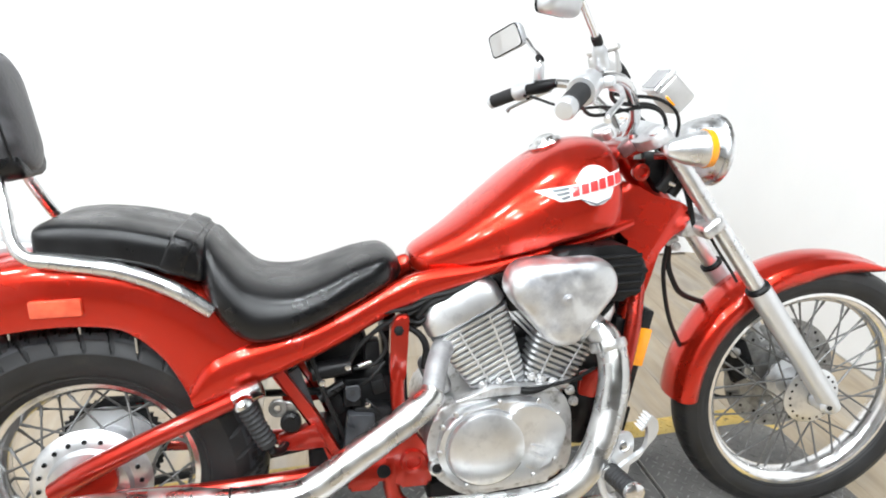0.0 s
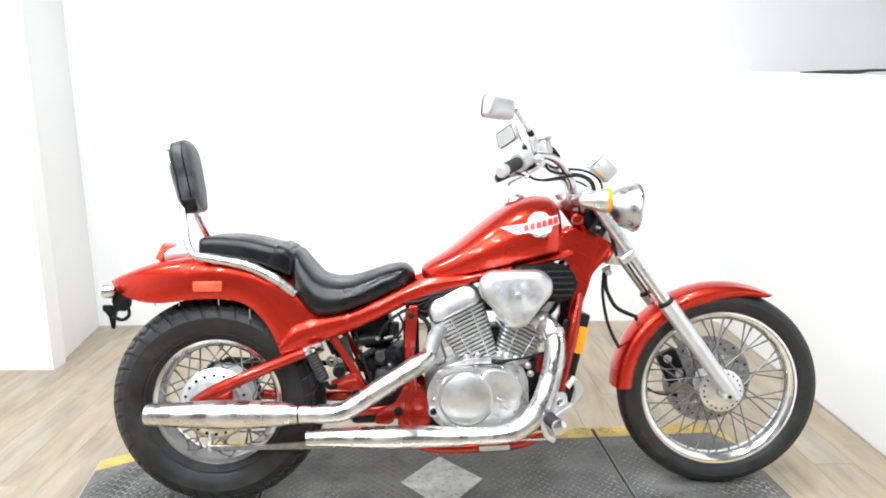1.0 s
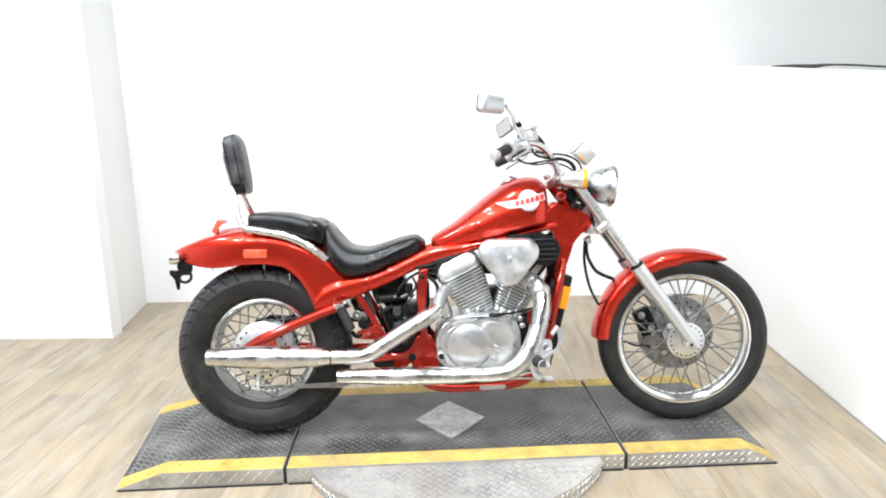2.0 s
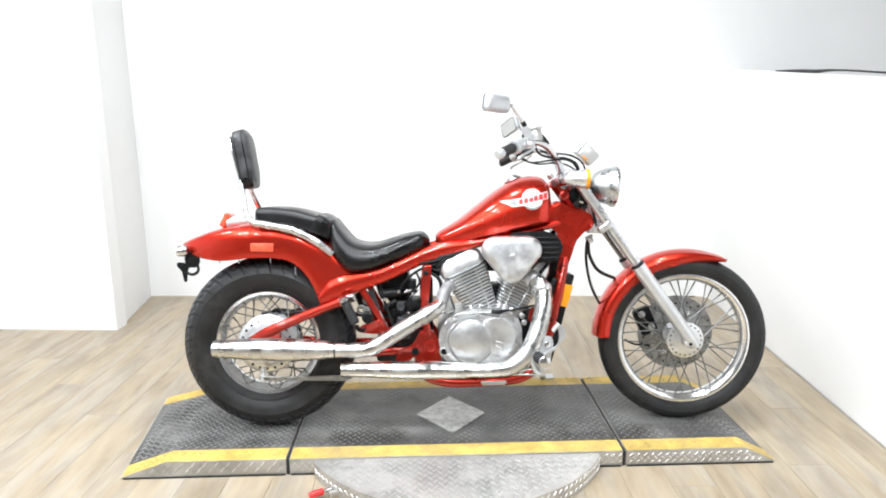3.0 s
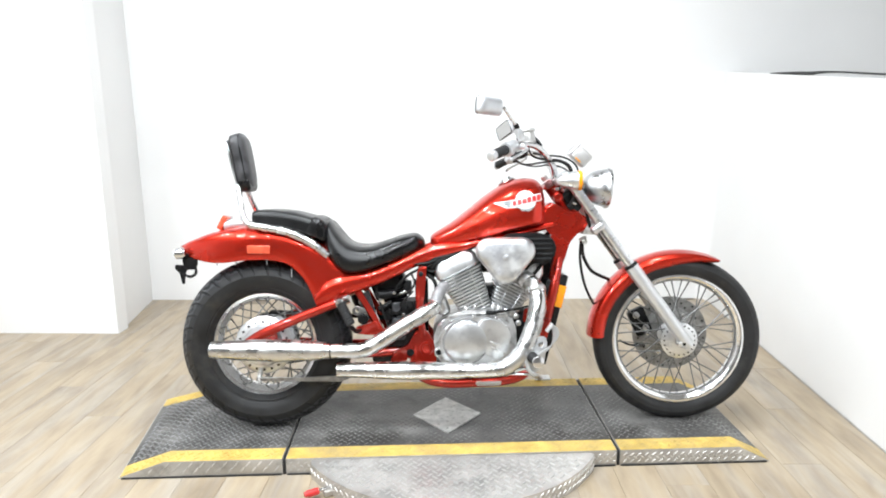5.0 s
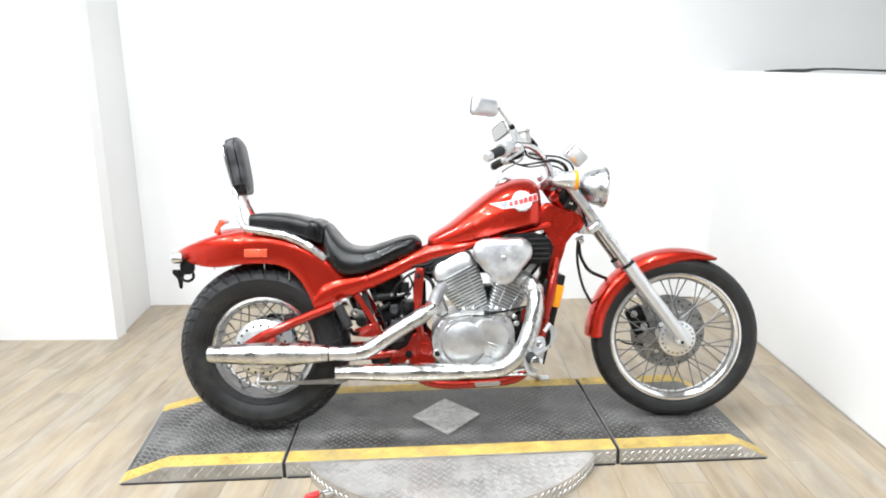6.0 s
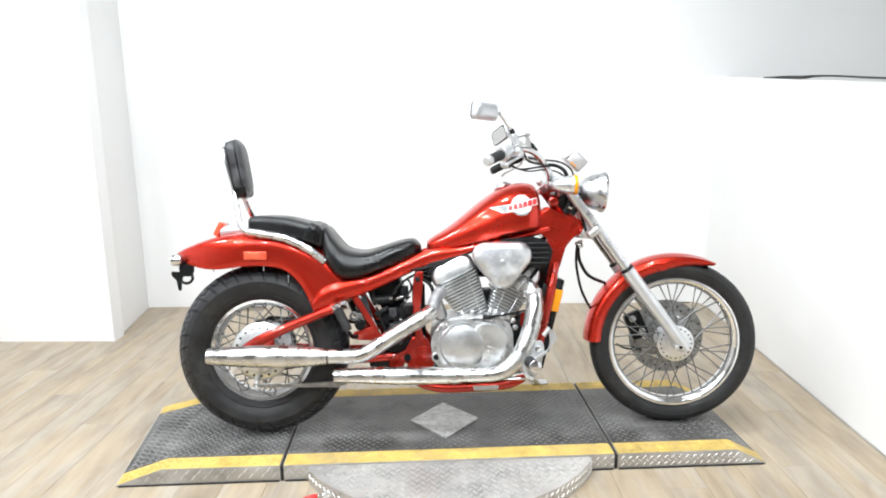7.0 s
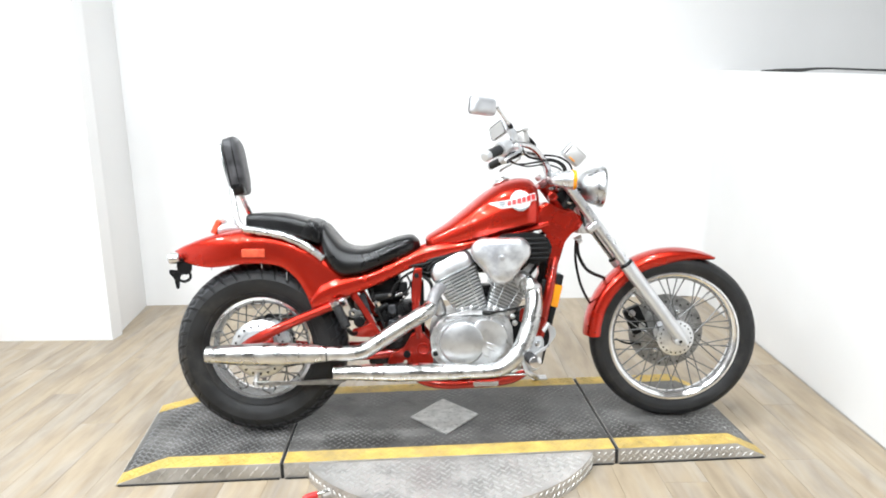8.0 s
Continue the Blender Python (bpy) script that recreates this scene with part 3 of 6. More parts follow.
def tyre_profile(R, rim, w):
    h = R - rim
    pts = [(rim + 0.004, -w * 0.34), (rim + h * 0.10, -w * 0.40), (rim + h * 0.14, -w * 0.405), (rim + h * 0.17, -w * 0.43), (rim + h * 0.34, -w * 0.482), (rim + h * 0.50, -w * 0.50), (rim + h * 0.53, -w * 0.505), (rim + h * 0.58, -w * 0.498), (rim + h * 0.80, -w * 0.42), (rim + h * 0.95, -w * 0.24), (R, 0)]
    if w > 0.12:
        pts = pts[:6] + [(rim + h * 0.53, -w * 0.503), (rim + h * 0.57, -w * 0.490), (R - 0.040, -0.073), (R - 0.025, -0.060), (R - 0.0115, -0.040), (R - 0.003, -0.020), (R, 0)]
    run = catmull(pts, 3)
    back = [(r, -y) for r, y in run[::-1][1:]]
    return run + back + [(rim - 0.004, w * 0.30), (rim - 0.004, -w * 0.30)]


def wheel(name, centre, R, rim, w, rw, spokes, hub_r, hub_w, turn, label):
    """Spoked wheel: the hub is the parent of tyre, rim and spokes."""
    C = turn @ axis_y(*centre)
    bm = bmesh.new()
    hw = hub_w / 2
    lathe(bm, [(0.012, -hw - 0.012), (0.03, -hw - 0.01), (hub_r, -hw), (hub_r, -hw + 0.006), (hub_r * 0.62, -hw + 0.012), (hub_r * 0.55, 0), (hub_r * 0.62, hw - 0.012), (hub_r, hw - 0.006), (hub_r, hw), (0.03, hw + 0.01), (0.012, hw + 0.012)], C, 40)
    hub = part(name, bm, SATIN, bike, label)
    bm = bmesh.new()
    prof = tyre_profile(R, rim - 0.003, w)
    n, pitch = (1080, 36) if w > 0.12 else (480, 48)
    ring = []
    for k in range(n):
        a = 2 * math.pi * k / n
        row = []
        for r, y in prof:
            u = abs(y) / (w * 0.5)
            cut = False
            if r > R - 0.50 * (R - rim):
                f = (k * pitch / n + 1.1 * u + (0.5 if y > 0 else 0)) % 1
                cut = f < (0.11 if w > 0.12 else 0.10) and 0.2 < u < (0.985 if w > 0.12 else 0.72)
                cut = cut or (w > 0.12 and abs(u - 0.62 - 0.10 * math.sin(a * pitch)) < 0.03)
            q = r - ((0.0065 if w > 0.12 else 0.0045) if cut else 0)
            row.append((bm.verts.new(C @ Vector((q * math.cos(a), q * math.sin(a), y))), cut, r))
        ring.append(row)
    for k in range(n):
        A, B = ring[k], ring[(k + 1) % n]
        for i in range(len(prof)):
            j = (i + 1) % len(prof)
            four = (A[i], A[j], B[j], B[i])
            f = bm.faces.new([v[0] for v in four])
            f.material_index = int(not any(v[1] for v in four) and min(v[2] for v in four) > R - (0.038 if w > 0.12 else 0.046))
    tyre = part("tyre", bm, RUBBER, hub, "black rubber tyre with a grooved tread")
    # only the rear tread takes the lightened tone
    tyre.data.materials.append(TREAD if w > 0.12 else RUBBER)
    bm = bmesh.new()
    d = 0.027 if w < 0.12 else 0.034
    prof = [(rim, -rw), (rim + 0.002, -rw + 0.004), (rim - 0.3 * d, -rw + 0.010), (rim - 0.62 * d, -rw * 0.55), (rim - 0.72 * d, 0), (rim - 0.62 * d, rw * 0.55), (rim - 0.3 * d, rw - 0.010), (rim + 0.002, rw - 0.004), (rim, rw), (rim - 0.007, rw), (rim - 0.009, rw - 0.006), (rim - 0.55 * d, rw - 0.009), (rim - 0.70 * d, rw * 0.62), (rim - 0.94 * d, rw * 0.4), (rim - d, 0), (rim - 0.94 * d, -rw * 0.4), (rim - 0.70 * d, -rw * 0.62), (rim - 0.55 * d, -rw + 0.009), (rim - 0.009, -rw + 0.006), (rim - 0.007, -rw)]
    lathe(bm, prof, C, 72)
    part("rim", bm, RIMC, hub, "chrome wheel rim")
    sp = bmesh.new()
    straight(sp, (0, 0, 0), (0, 0, 1), 0.0024, 6)
    me = mesh_of("spoke", sp, STEEL)
    nip = bmesh.new()
    straight(nip, (0, 0, 0), (0, 0, 0.02), 0.0032, 6)
    nme = mesh_of("nipple", nip, STEEL)
    for k in range(spokes):
        side = 1 if k % 2 else -1
        lean = 1 if (k // 2) % 2 else -1
        a1 = 2 * math.pi * (k + 0.5) / spokes
        a0 = a1 - lean * radians(52)
        p = C @ Vector(((hub_r - 0.006) * math.cos(a0), (hub_r - 0.006) * math.sin(a0), side * (hw - 0.003)))
        q = C @ Vector(((rim - d + 0.002) * math.cos(a1), (rim - d + 0.002) * math.sin(a1), side * rw * 0.25))
        ob = new("spoke", me)
        ob.parent = hub
        ob.matrix_local = Matrix.Translation(p) @ turn_to(q - p) @ Matrix.Diagonal((1, 1, (q - p).length, 1))
        ob = new("nipple", nme)
        ob.parent = hub
        ob.matrix_local = Matrix.Translation(q) @ turn_to(p - q)
    return hub, C


front_hub, CF = wheel("front_wheel", FRONT, 0.3205, 0.251, 0.096, 0.034, 40, 0.058, 0.085, ST, "spoked front wheel hub, polished aluminium")
rear_hub, CR = wheel("rear_wheel", REAR, 0.3258, 0.2015, 0.168, 0.050, 40, 0.095, 0.13, Matrix.Identity(4), "spoked rear wheel with a large drum hub")

# front brake disc and caliper, on the far side
bm = bmesh.new()
lathe(bm, [(0.105, -0.072), (0.148, -0.072), (0.148, -0.077), (0.105, -0.077)], CF, 56)
disc = part("brake_disc", bm, DISC, front_hub, "drilled steel brake disc")
bm = bmesh.new()
lathe(bm, [(0.03, -0.058), (0.10, -0.068), (0.108, -0.071), (0.108, -0.076), (0.03, -0.066)], CF, 30)
part("disc_carrier", bm, DISC, front_hub)
bm = bmesh.new()
box(bm, (0.07, 0.045, 0.11), CF @ Matrix.Translation((-0.118, 0.045, -0.082)) @ pose(0, 0, 0, 90, 0, 24), 0.012, 3)
cal = part("brake_caliper", bm, BLACK, bike, "black front brake caliper")
for dx, dy in ((-0.02, 0.03), (0.02, -0.02)):
    bm = bmesh.new()
    lathe(bm, [(0, 0), (0.013, 0), (0.013, 0.008), (0.009, 0.010), (0, 0.010)], CF @ Matrix.Translation((-0.118 + dx, 0.045 + dy, -0.060)), 16, closed=False)
    part("caliper_piston", bm, CAST, cal)
bm = bmesh.new()
tube(bm, [CF @ Vector(p) for p in ((-0.20, -0.03, -0.07), (-0.16, -0.048, -0.065), (-0.10, -0.05, -0.06))], 0.004, 4, 8)
part("speedometer_cable", bm, CABLE, bike)
# raised black discs give the drilled holes their dark inside
dh = bmesh.new()
lathe(dh, [(0, 0), (0.0042, 0), (0.0042, 0.0012), (0, 0.0012)], Matrix.Identity(4), 8, closed=False)
dme = mesh_of("disc_hole", dh, BLACK)
for k in range(36):
    a, r = 2 * math.pi * k / 36, (0.117, 0.127, 0.137)[k % 3]
    ob = new("disc_hole", dme)
    ob.parent = front_hub
    ob.matrix_local = CF @ Matrix.Translation((r * math.cos(a), r * math.sin(a), -0.0722))
db = bmesh.new()
lathe(db, [(0, 0), (0.0095, 0), (0.0095, 0.007), (0.006, 0.009), (0, 0.009)], Matrix.Identity(4), 10, closed=False)
dbm = mesh_of("disc_bolt", db, CHROME)
for k in range(6):
    a = 2 * math.pi * k / 6
    ob = new("disc_bolt", dbm)
    ob.parent = front_hub
    ob.matrix_local = CF @ Matrix.Translation((0.088 * math.cos(a), 0.088 * math.sin(a), -0.066))
bm = bmesh.new()
lathe(bm, [(0.02, 0.040), (0.05, 0.044), (0.068, 0.046), (0.070, 0.052), (0.05, 0.060), (0.02, 0.064)], CF, 40)
part("hub_cover", bm, ALU, front_hub, "polished hub cover plate")
for k in range(20):
    a = 2 * math.pi * k / 20
    ob = new("hub_hole", dme)
    ob.parent = front_hub
    ob.matrix_local = CF @ Matrix.Translation((0.058 * math.cos(a), 0.058 * math.sin(a), 0.0568)) @ Matrix.Scale(0.8, 4)
# rear drum plate on the near side
bm = bmesh.new()
lathe(bm, [(0.0, 0.06), (0.108, 0.06), (0.110, 0.066), (0.100, 0.076), (0.078, 0.080), (0.072, 0.090), (0.03, 0.098), (0.0, 0.098)], CR, 48, closed=False)
drum = part("brake_drum", bm, ALU, rear_hub, "polished drum brake plate")
# black discs stand in for the dark inside the drum's holes
hole = bmesh.new()
lathe(hole, [(0.0, 0), (0.0045, 0), (0.0045, 0.004), (0, 0.004)], Matrix.Identity(4), 10, closed=False)
hme = mesh_of("drum_bolt", hole, BLACK)
for k in range(20):
    a = 2 * math.pi * k / 20
    ob = new("drum_bolt", hme)
    ob.parent = rear_hub
    ob.matrix_local = CR @ Matrix.Translation((0.091 * math.cos(a), 0.091 * math.sin(a), 0.0765))


# sprocket and chain on the far side
bm = bmesh.new()
teeth = []
for k in range(88):
    a = 2 * math.pi * k / 88
    r = 0.108 if k % 2 else 0.101
    teeth.append((r * math.cos(a), r * math.sin(a)))
rows = [[CR @ Vector((x, y, h)) for x, y in teeth] for h in (-0.082, -0.075)]
rows = [[CR @ Vector((x * 0.62, y * 0.62, -0.082)) for x, y in teeth]] + rows + [[CR @ Vector((x * 0.62, y * 0.62, -0.075)) for x, y in teeth]]
grid(bm, rows + rows[:1], True)
bmesh.ops.remove_doubles(bm, verts=bm.verts, dist=1e-6)
part("rear_sprocket", bm, DARK, rear_hub, "dark steel rear sprocket")
for k in range(12):
    a = 2 * math.pi * k / 12
    ob = new("sprocket_bolt", dbm)
    ob.parent = rear_hub
    ob.matrix_local = CR @ Matrix.Translation((0.082 * math.cos(a), 0.082 * math.sin(a), -0.075))
for z0, z1 in ((0.432, 0.395), (0.222, 0.290)):
    bm = bmesh.new()
    tube(bm, [(0.0, 0.079, z0), (0.55, 0.079, z1)], 0.0085, 1, 8)
    part("drive_chain", bm, DARK, bike, "dark greasy drive chain")


# fork
def fork_leg(y):
    off = Vector((0, y, 0))
    a = FRONT + off + Vector((0.015, 0, 0.0))
    J = a + FORK * 0.365
    top = a + FORK * 0.780
    bm = bmesh.new()
    tube(bm, [a - FORK * 0.015, a + FORK * 0.03, a + FORK * 0.18, J - FORK * 0.04, J], [0.019, 0.0235, 0.0245, 0.0265, 0.0265], 4, 20)
    s = 1 if y > 0 else -1
    lathe(bm, [(0, -0.03), (0.018, -0.03), (0.018, 0.012), (0.011, 0.018), (0, 0.018)], axis_y(*(FRONT + off)), 20, closed=False)
    slider = part("fork_slider", steered(bm), SILVER, bike, "silver painted fork slider")
    bm = bmesh.new()
    lathe(bm, [(0.017, 0), (0.0268, 0), (0.0268, 0.006), (0.0215, 0.011), (0.017, 0.011)], Matrix.Translation(J - FORK * 0.002) @ turn_to(FORK), 24)
    part("dust_seal", steered(bm), BLACK, slider, "black rubber dust seal")
    bm = bmesh.new()
    lathe(bm, [(0, 0), (0.006, 0), (0.006, 0.003), (0, 0.003)], axis_y(*(FRONT + off + Vector((0, s * 0.0185 * (1 if s < 0 else -1), 0)))), 12, closed=False)
    part("axle_bolt", steered(bm), BLACK, slider)
    bm = bmesh.new()
    straight(bm, J - FORK * 0.03, top, 0.0185, 20)
    part("fork_tube", steered(bm), HEADM, bike, "chrome fork tube")
    return J, top


for y in (-0.095, 0.095):
    fork_leg(y)
bm = bmesh.new()
C0 = FRONT + FORK * 0.556 + Vector((0.015, 0, 0))
box(bm, (0.052, 0.245, 0.030), Matrix.Translation(C0 + Vector((-0.015, 0, -0.01))) @ pose(0, 0, 0, 0, -36.4, 0), 0.01, 3)
part("lower_clamp", steered(bm), CAST, bike, "cast fork clamp")
bm = bmesh.new()
C1 = FRONT + FORK * 0.772 + Vector((0.010, 0, 0))
prism(bm, rounded([(-0.030, -0.085), (-0.010, -0.120), (0.028, -0.118), (0.034, 0.0), (0.028, 0.118), (-0.010, 0.120), (-0.030, 0.085), (-0.04, 0.0)], 0.015, 4), -0.013, 0.013, 0.005, 2, Matrix.Translation(C1 + Vector((-0.012, 0, 0))) @ pose(0, 0, 0, 0, -36.4, 0) @ pose(0, 0, 0, 90, 0, 0))
part("top_clamp", steered(bm), SATIN, bike, "brushed top fork clamp")
# added block whose colour carries the clamp's red reflection
bm = bmesh.new()
box(bm, (0.030, 0.092, 0.026), Matrix.Translation((1.096, -0.034, 0.921)) @ pose(0, 0, 0, 0, -36, -22), 0.004, 2)
part("clamp_cover", bm, YOKE, bike, "plum grey block for the red reflected in the fork clamp")
bm = bmesh.new()
lathe(bm, [(0, 0), (0.011, 0), (0.0125, 0.003), (0.0125, 0.018), (0.009, 0.021), (0, 0.021)], Matrix.Translation((1.086, 0.020, 0.938)) @ turn_to((-0.55, -0.1, 0.83)), 20, closed=False)
part("ignition_lock", bm, SPEEDO, bike, "silver ignition lock barrel")
for y in (-0.095, 0.095):
    bm = bmesh.new()
    lathe(bm, [(0, 0), (0.019, 0), (0.020, 0.006), (0.017, 0.012), (0, 0.013)], Matrix.Translation(FRONT + Vector((0.010, y, 0)) + FORK * 0.782) @ turn_to(FORK), 18, closed=False)
    part("fork_cap", steered(bm), CHROME, bike, "chrome fork cap")
bm = bmesh.new()
straight(bm, PIVOT - FORK * 0.12, PIVOT + FORK * 0.07, 0.03, 20)
part("steering_head", bm, REDF, bike)

# front fender: the skirts grow from the pointed front tip
bm = bmesh.new()
rows = []
for k in range(49):
    q = k / 48
    a = radians(65 + 113 * q)
    skirt = 0.012 + 0.045 * min(1, (q / 0.30)) ** 0.7
    sec = catmull([(0.345 - skirt, -0.050), (0.345 - skirt * 0.78, -0.0585), (0.345 - skirt * 0.48, -0.0610), (0.345 - skirt * 0.22, -0.0520), (0.3395, -0.036), (0.3442, -0.018), (0.3455, 0.0)], 4)
    sec = sec + [(r, -y) for r, y in sec[::-1][1:]]
    inner = [(r - 0.003, y * 0.94) for r, y in sec[::-1]]
    C = axis_y(*FRONT)
    rows.append([C @ Vector((r * math.cos(a), r * math.sin(a), y)) for r, y in sec + inner])
grid(bm, rows, True, True)
part("front_fender", steered(bm), RED, bike, "glossy red front fender", 50)

# headlight
HL = ST @ Matrix.Translation((1.250, 0.018, 0.9100)) @ pose(0, 0, 0, 0, 95, 0)
bm = bmesh.new()
lathe(bm, [(tuple(p)[0], tuple(p)[1]) for p in catmull([(0.0, -0.024), (0.028, -0.020), (0.052, 0.000), (0.067, 0.032), (0.073, 0.064)], 6)], HL, 40, closed=False)
head = part("headlight", bm, LAMPM, bike, "round chrome headlight shell")
bm = bmesh.new()
lathe(bm, [(0.069, 0.062), (0.0765, 0.062), (0.0785, 0.066), (0.0785, 0.074), (0.0755, 0.079), (0.070, 0.080)], HL, 40)
part("headlight_rim", bm, LAMPM, head)
bm = bmesh.new()
lathe(bm, [(0.0, 0.086), (0.04, 0.083), (0.0705, 0.0745), (0.0705, 0.070), (0, 0.070)], HL, 40, closed=False)
part("headlight_lens", bm, CLEAR, head, "clear headlight lens")
bm = bmesh.new()
straight(bm, (1.17, -0.03, 0.885), (1.242, -0.010, 0.900), 0.008)
straight(bm, (1.17, 0.03, 0.885), (1.242, 0.020, 0.900), 0.008)
part("headlight_bracket", steered(bm), BLACK, bike)


def signal(x, y, z, m, s, lens, name):
    B = m @ Matrix.Translation((x, y, z)) @ pose(0, 0, 0, 0, 90 * s, 0) @ Matrix.Scale(1.0 if s > 0 else 0.62, 4)
    bm = bmesh.new()
    lathe(bm, [tuple(p) for p in catmull([(0.0, -0.070), (0.014, -0.062), (0.028, -0.026), (0.0335, 0.0), (0.0340, 0.008)], 5)], B, 32, closed=False)
    sig = part(name, bm, HEADM, bike, "chrome bullet turn signal")
    bm = bmesh.new()
    lathe(bm, [(0.0, 0.018), (0.020, 0.018), (0.0345, 0.019), (0.0355, 0.016), (0.0355, 0.006), (0.030, 0.006), (0, 0.006)], B, 32, closed=False)
    part("signal_lens", bm, lens, sig, "amber lens")
    bm = bmesh.new()
    straight(bm, m @ Vector((x - 0.03 * s, y * 0.5, z - 0.025)), m @ Vector((x - 0.025 * s, y, z - 0.01)), 0.008)
    part("signal_stalk", bm, CHROME, sig)
    return sig


signal(1.164, -0.212, 0.9376, ST, 1, AMBER, "front_signal")
signal(1.180, 0.205, 0.930, ST, 1, AMBER, "front_signal")


def rear_signal(y):
    B = Matrix.Translation((-0.274, y, 0.681)) @ pose(0, 0, 0, 0, -90, 0)
    bm = bmesh.new()
    lathe(bm, [(0, -0.002), (0.014, 0), (0.019, 0.006), (0.0205, 0.012), (0.0205, 0.034), (0.018, 0.036), (0, 0.036)], B, 24, closed=False)
    sig = part("rear_signal", bm, CHROME, bike, "short chrome rear turn signal")
    bm = bmesh.new()
    lathe(bm, [(0, 0.044), (0.012, 0.042), (0.018, 0.037), (0.018, 0.034), (0, 0.034)], B, 24, closed=False)
    part("signal_lens", bm, CLEAR, sig, "pale lens")
    bm = bmesh.new()
    straight(bm, (-0.278, y, 0.678), (-0.262, y * 0.6, 0.666), 0.007)
    part("signal_stalk", bm, BLACK, sig)


rear_signal(-0.075)
rear_signal(0.075)

# handlebar and what it carries
bm = bmesh.new()
tube(bm, [(0.940, 0.425, 1.018), (0.985, 0.345, 1.040), (1.030, 0.285, 1.058), (1.085, 0.205, 1.050), (1.125, 0.125, 0.992), (1.128, 0.072, 0.950), (1.122, 0.030, 0.938), (1.115, -0.008, 0.948), (1.098, -0.066, 0.990), (1.035, -0.150, 1.046), (0.972, -0.202, 1.059), (0.906, -0.257, 1.039), (0.848, -0.328, 1.012)], 0.0115, 6, 14)
hb = part("handlebar", bm, CHROME, bike, "chrome pull-back handlebar")


def grip_end(a, b, s):
    """Grip, bar end, switch housing, clamp and lever on one side."""
    a, b = Vector(a), Vector(b)
    d = (b - a).normalized()
    L = (b - a).length
    bm = bmesh.new()
    prof = [(0.012, 0.0), (0.0185, 0.0)]
    for i in range(12):
        z = 0.004 + (L - 0.008) * i / 12
        prof += [(0.0165, z), (0.0175, z + 0.003)]
    prof += [(0.0175, L), (0.012, L)]
    lathe(bm, prof, Matrix.Translation(a) @ turn_to(d), 20)
    part("grip", bm, GRIP, hb, "black ribbed rubber grip")
    bm = bmesh.new()
    k = 1.0 if s < 0 else 0.55
    lathe(bm, [(0, 0), (0.0170, 0), (0.0178, 0.006 * k), (0.0178, 0.018 * k), (0.014, 0.025 * k), (0, 0.027 * k)], Matrix.Translation(b) @ turn_to(d), 20, closed=False)
    part("bar_end", bm, SILVER, hb, "satin silver bar end")
    Q = Matrix.Translation(a) @ turn_to(d)
    bm = bmesh.new()
    lathe(bm, [(0.012, 0.004), (0.024, 0.004), (0.0265, -0.002), (0.0265, -0.022), (0.0245, -0.026), (0.0245, -0.052), (0.020, -0.058), (0.012, -0.058)] if s < 0 else [(0.012, 0.004), (0.022, 0.004), (0.0235, -0.002), (0.0235, -0.012), (0.021, -0.016), (0.021, -0.040), (0.018, -0.046), (0.012, -0.046)], Q, 24)
    sw = part("switch_housing", bm, SILVER, hb, "cast silver switch housing")
    for k in range(3):
        bm = bmesh.new()
        box(bm, (0.010, 0.008, 0.010), Q @ Matrix.Rotation(radians(200 + 55 * k), 4, "Z") @ Matrix.Translation((0.0215, 0, -0.014 - 0.010 * k)), 0.002, 1)
        part("switch_button", bm, PRINTRED if (k == 1 and s < 0) else BLACK, sw)
    bm = bmesh.new()
    c = a - d * 0.058
    lathe(bm, [(0.012, -0.012), (0.018, -0.012), (0.019, 0), (0.018, 0.012), (0.012, 0.012)], Matrix.Translation(c) @ turn_to(d), 20)
    box(bm, (0.036, 0.026, 0.020), Matrix.Translation(c + Vector((0.026, 0, -0.002))) @ pose(0, 0, 0, 0, -8, s * 35), 0.005, 2)
    part("lever_clamp", bm, SILVER, hb, "cast silver lever clamp")
    bm = bmesh.new()
    tube(bm, [c + Vector((0.038, 0, -0.010)), c + Vector((0.040, s * 0.03, -0.014)), c + Vector((0.018, s * 0.085, -0.030)), c + Vector((-0.022, s * 0.125, -0.052)), c + Vector((-0.03, s * 0.135, -0.062))], [0.007, 0.006, 0.0045, 0.005, 0.006], 5, 10)
    part("lever", bm, ALU, hb, "polished hand lever")


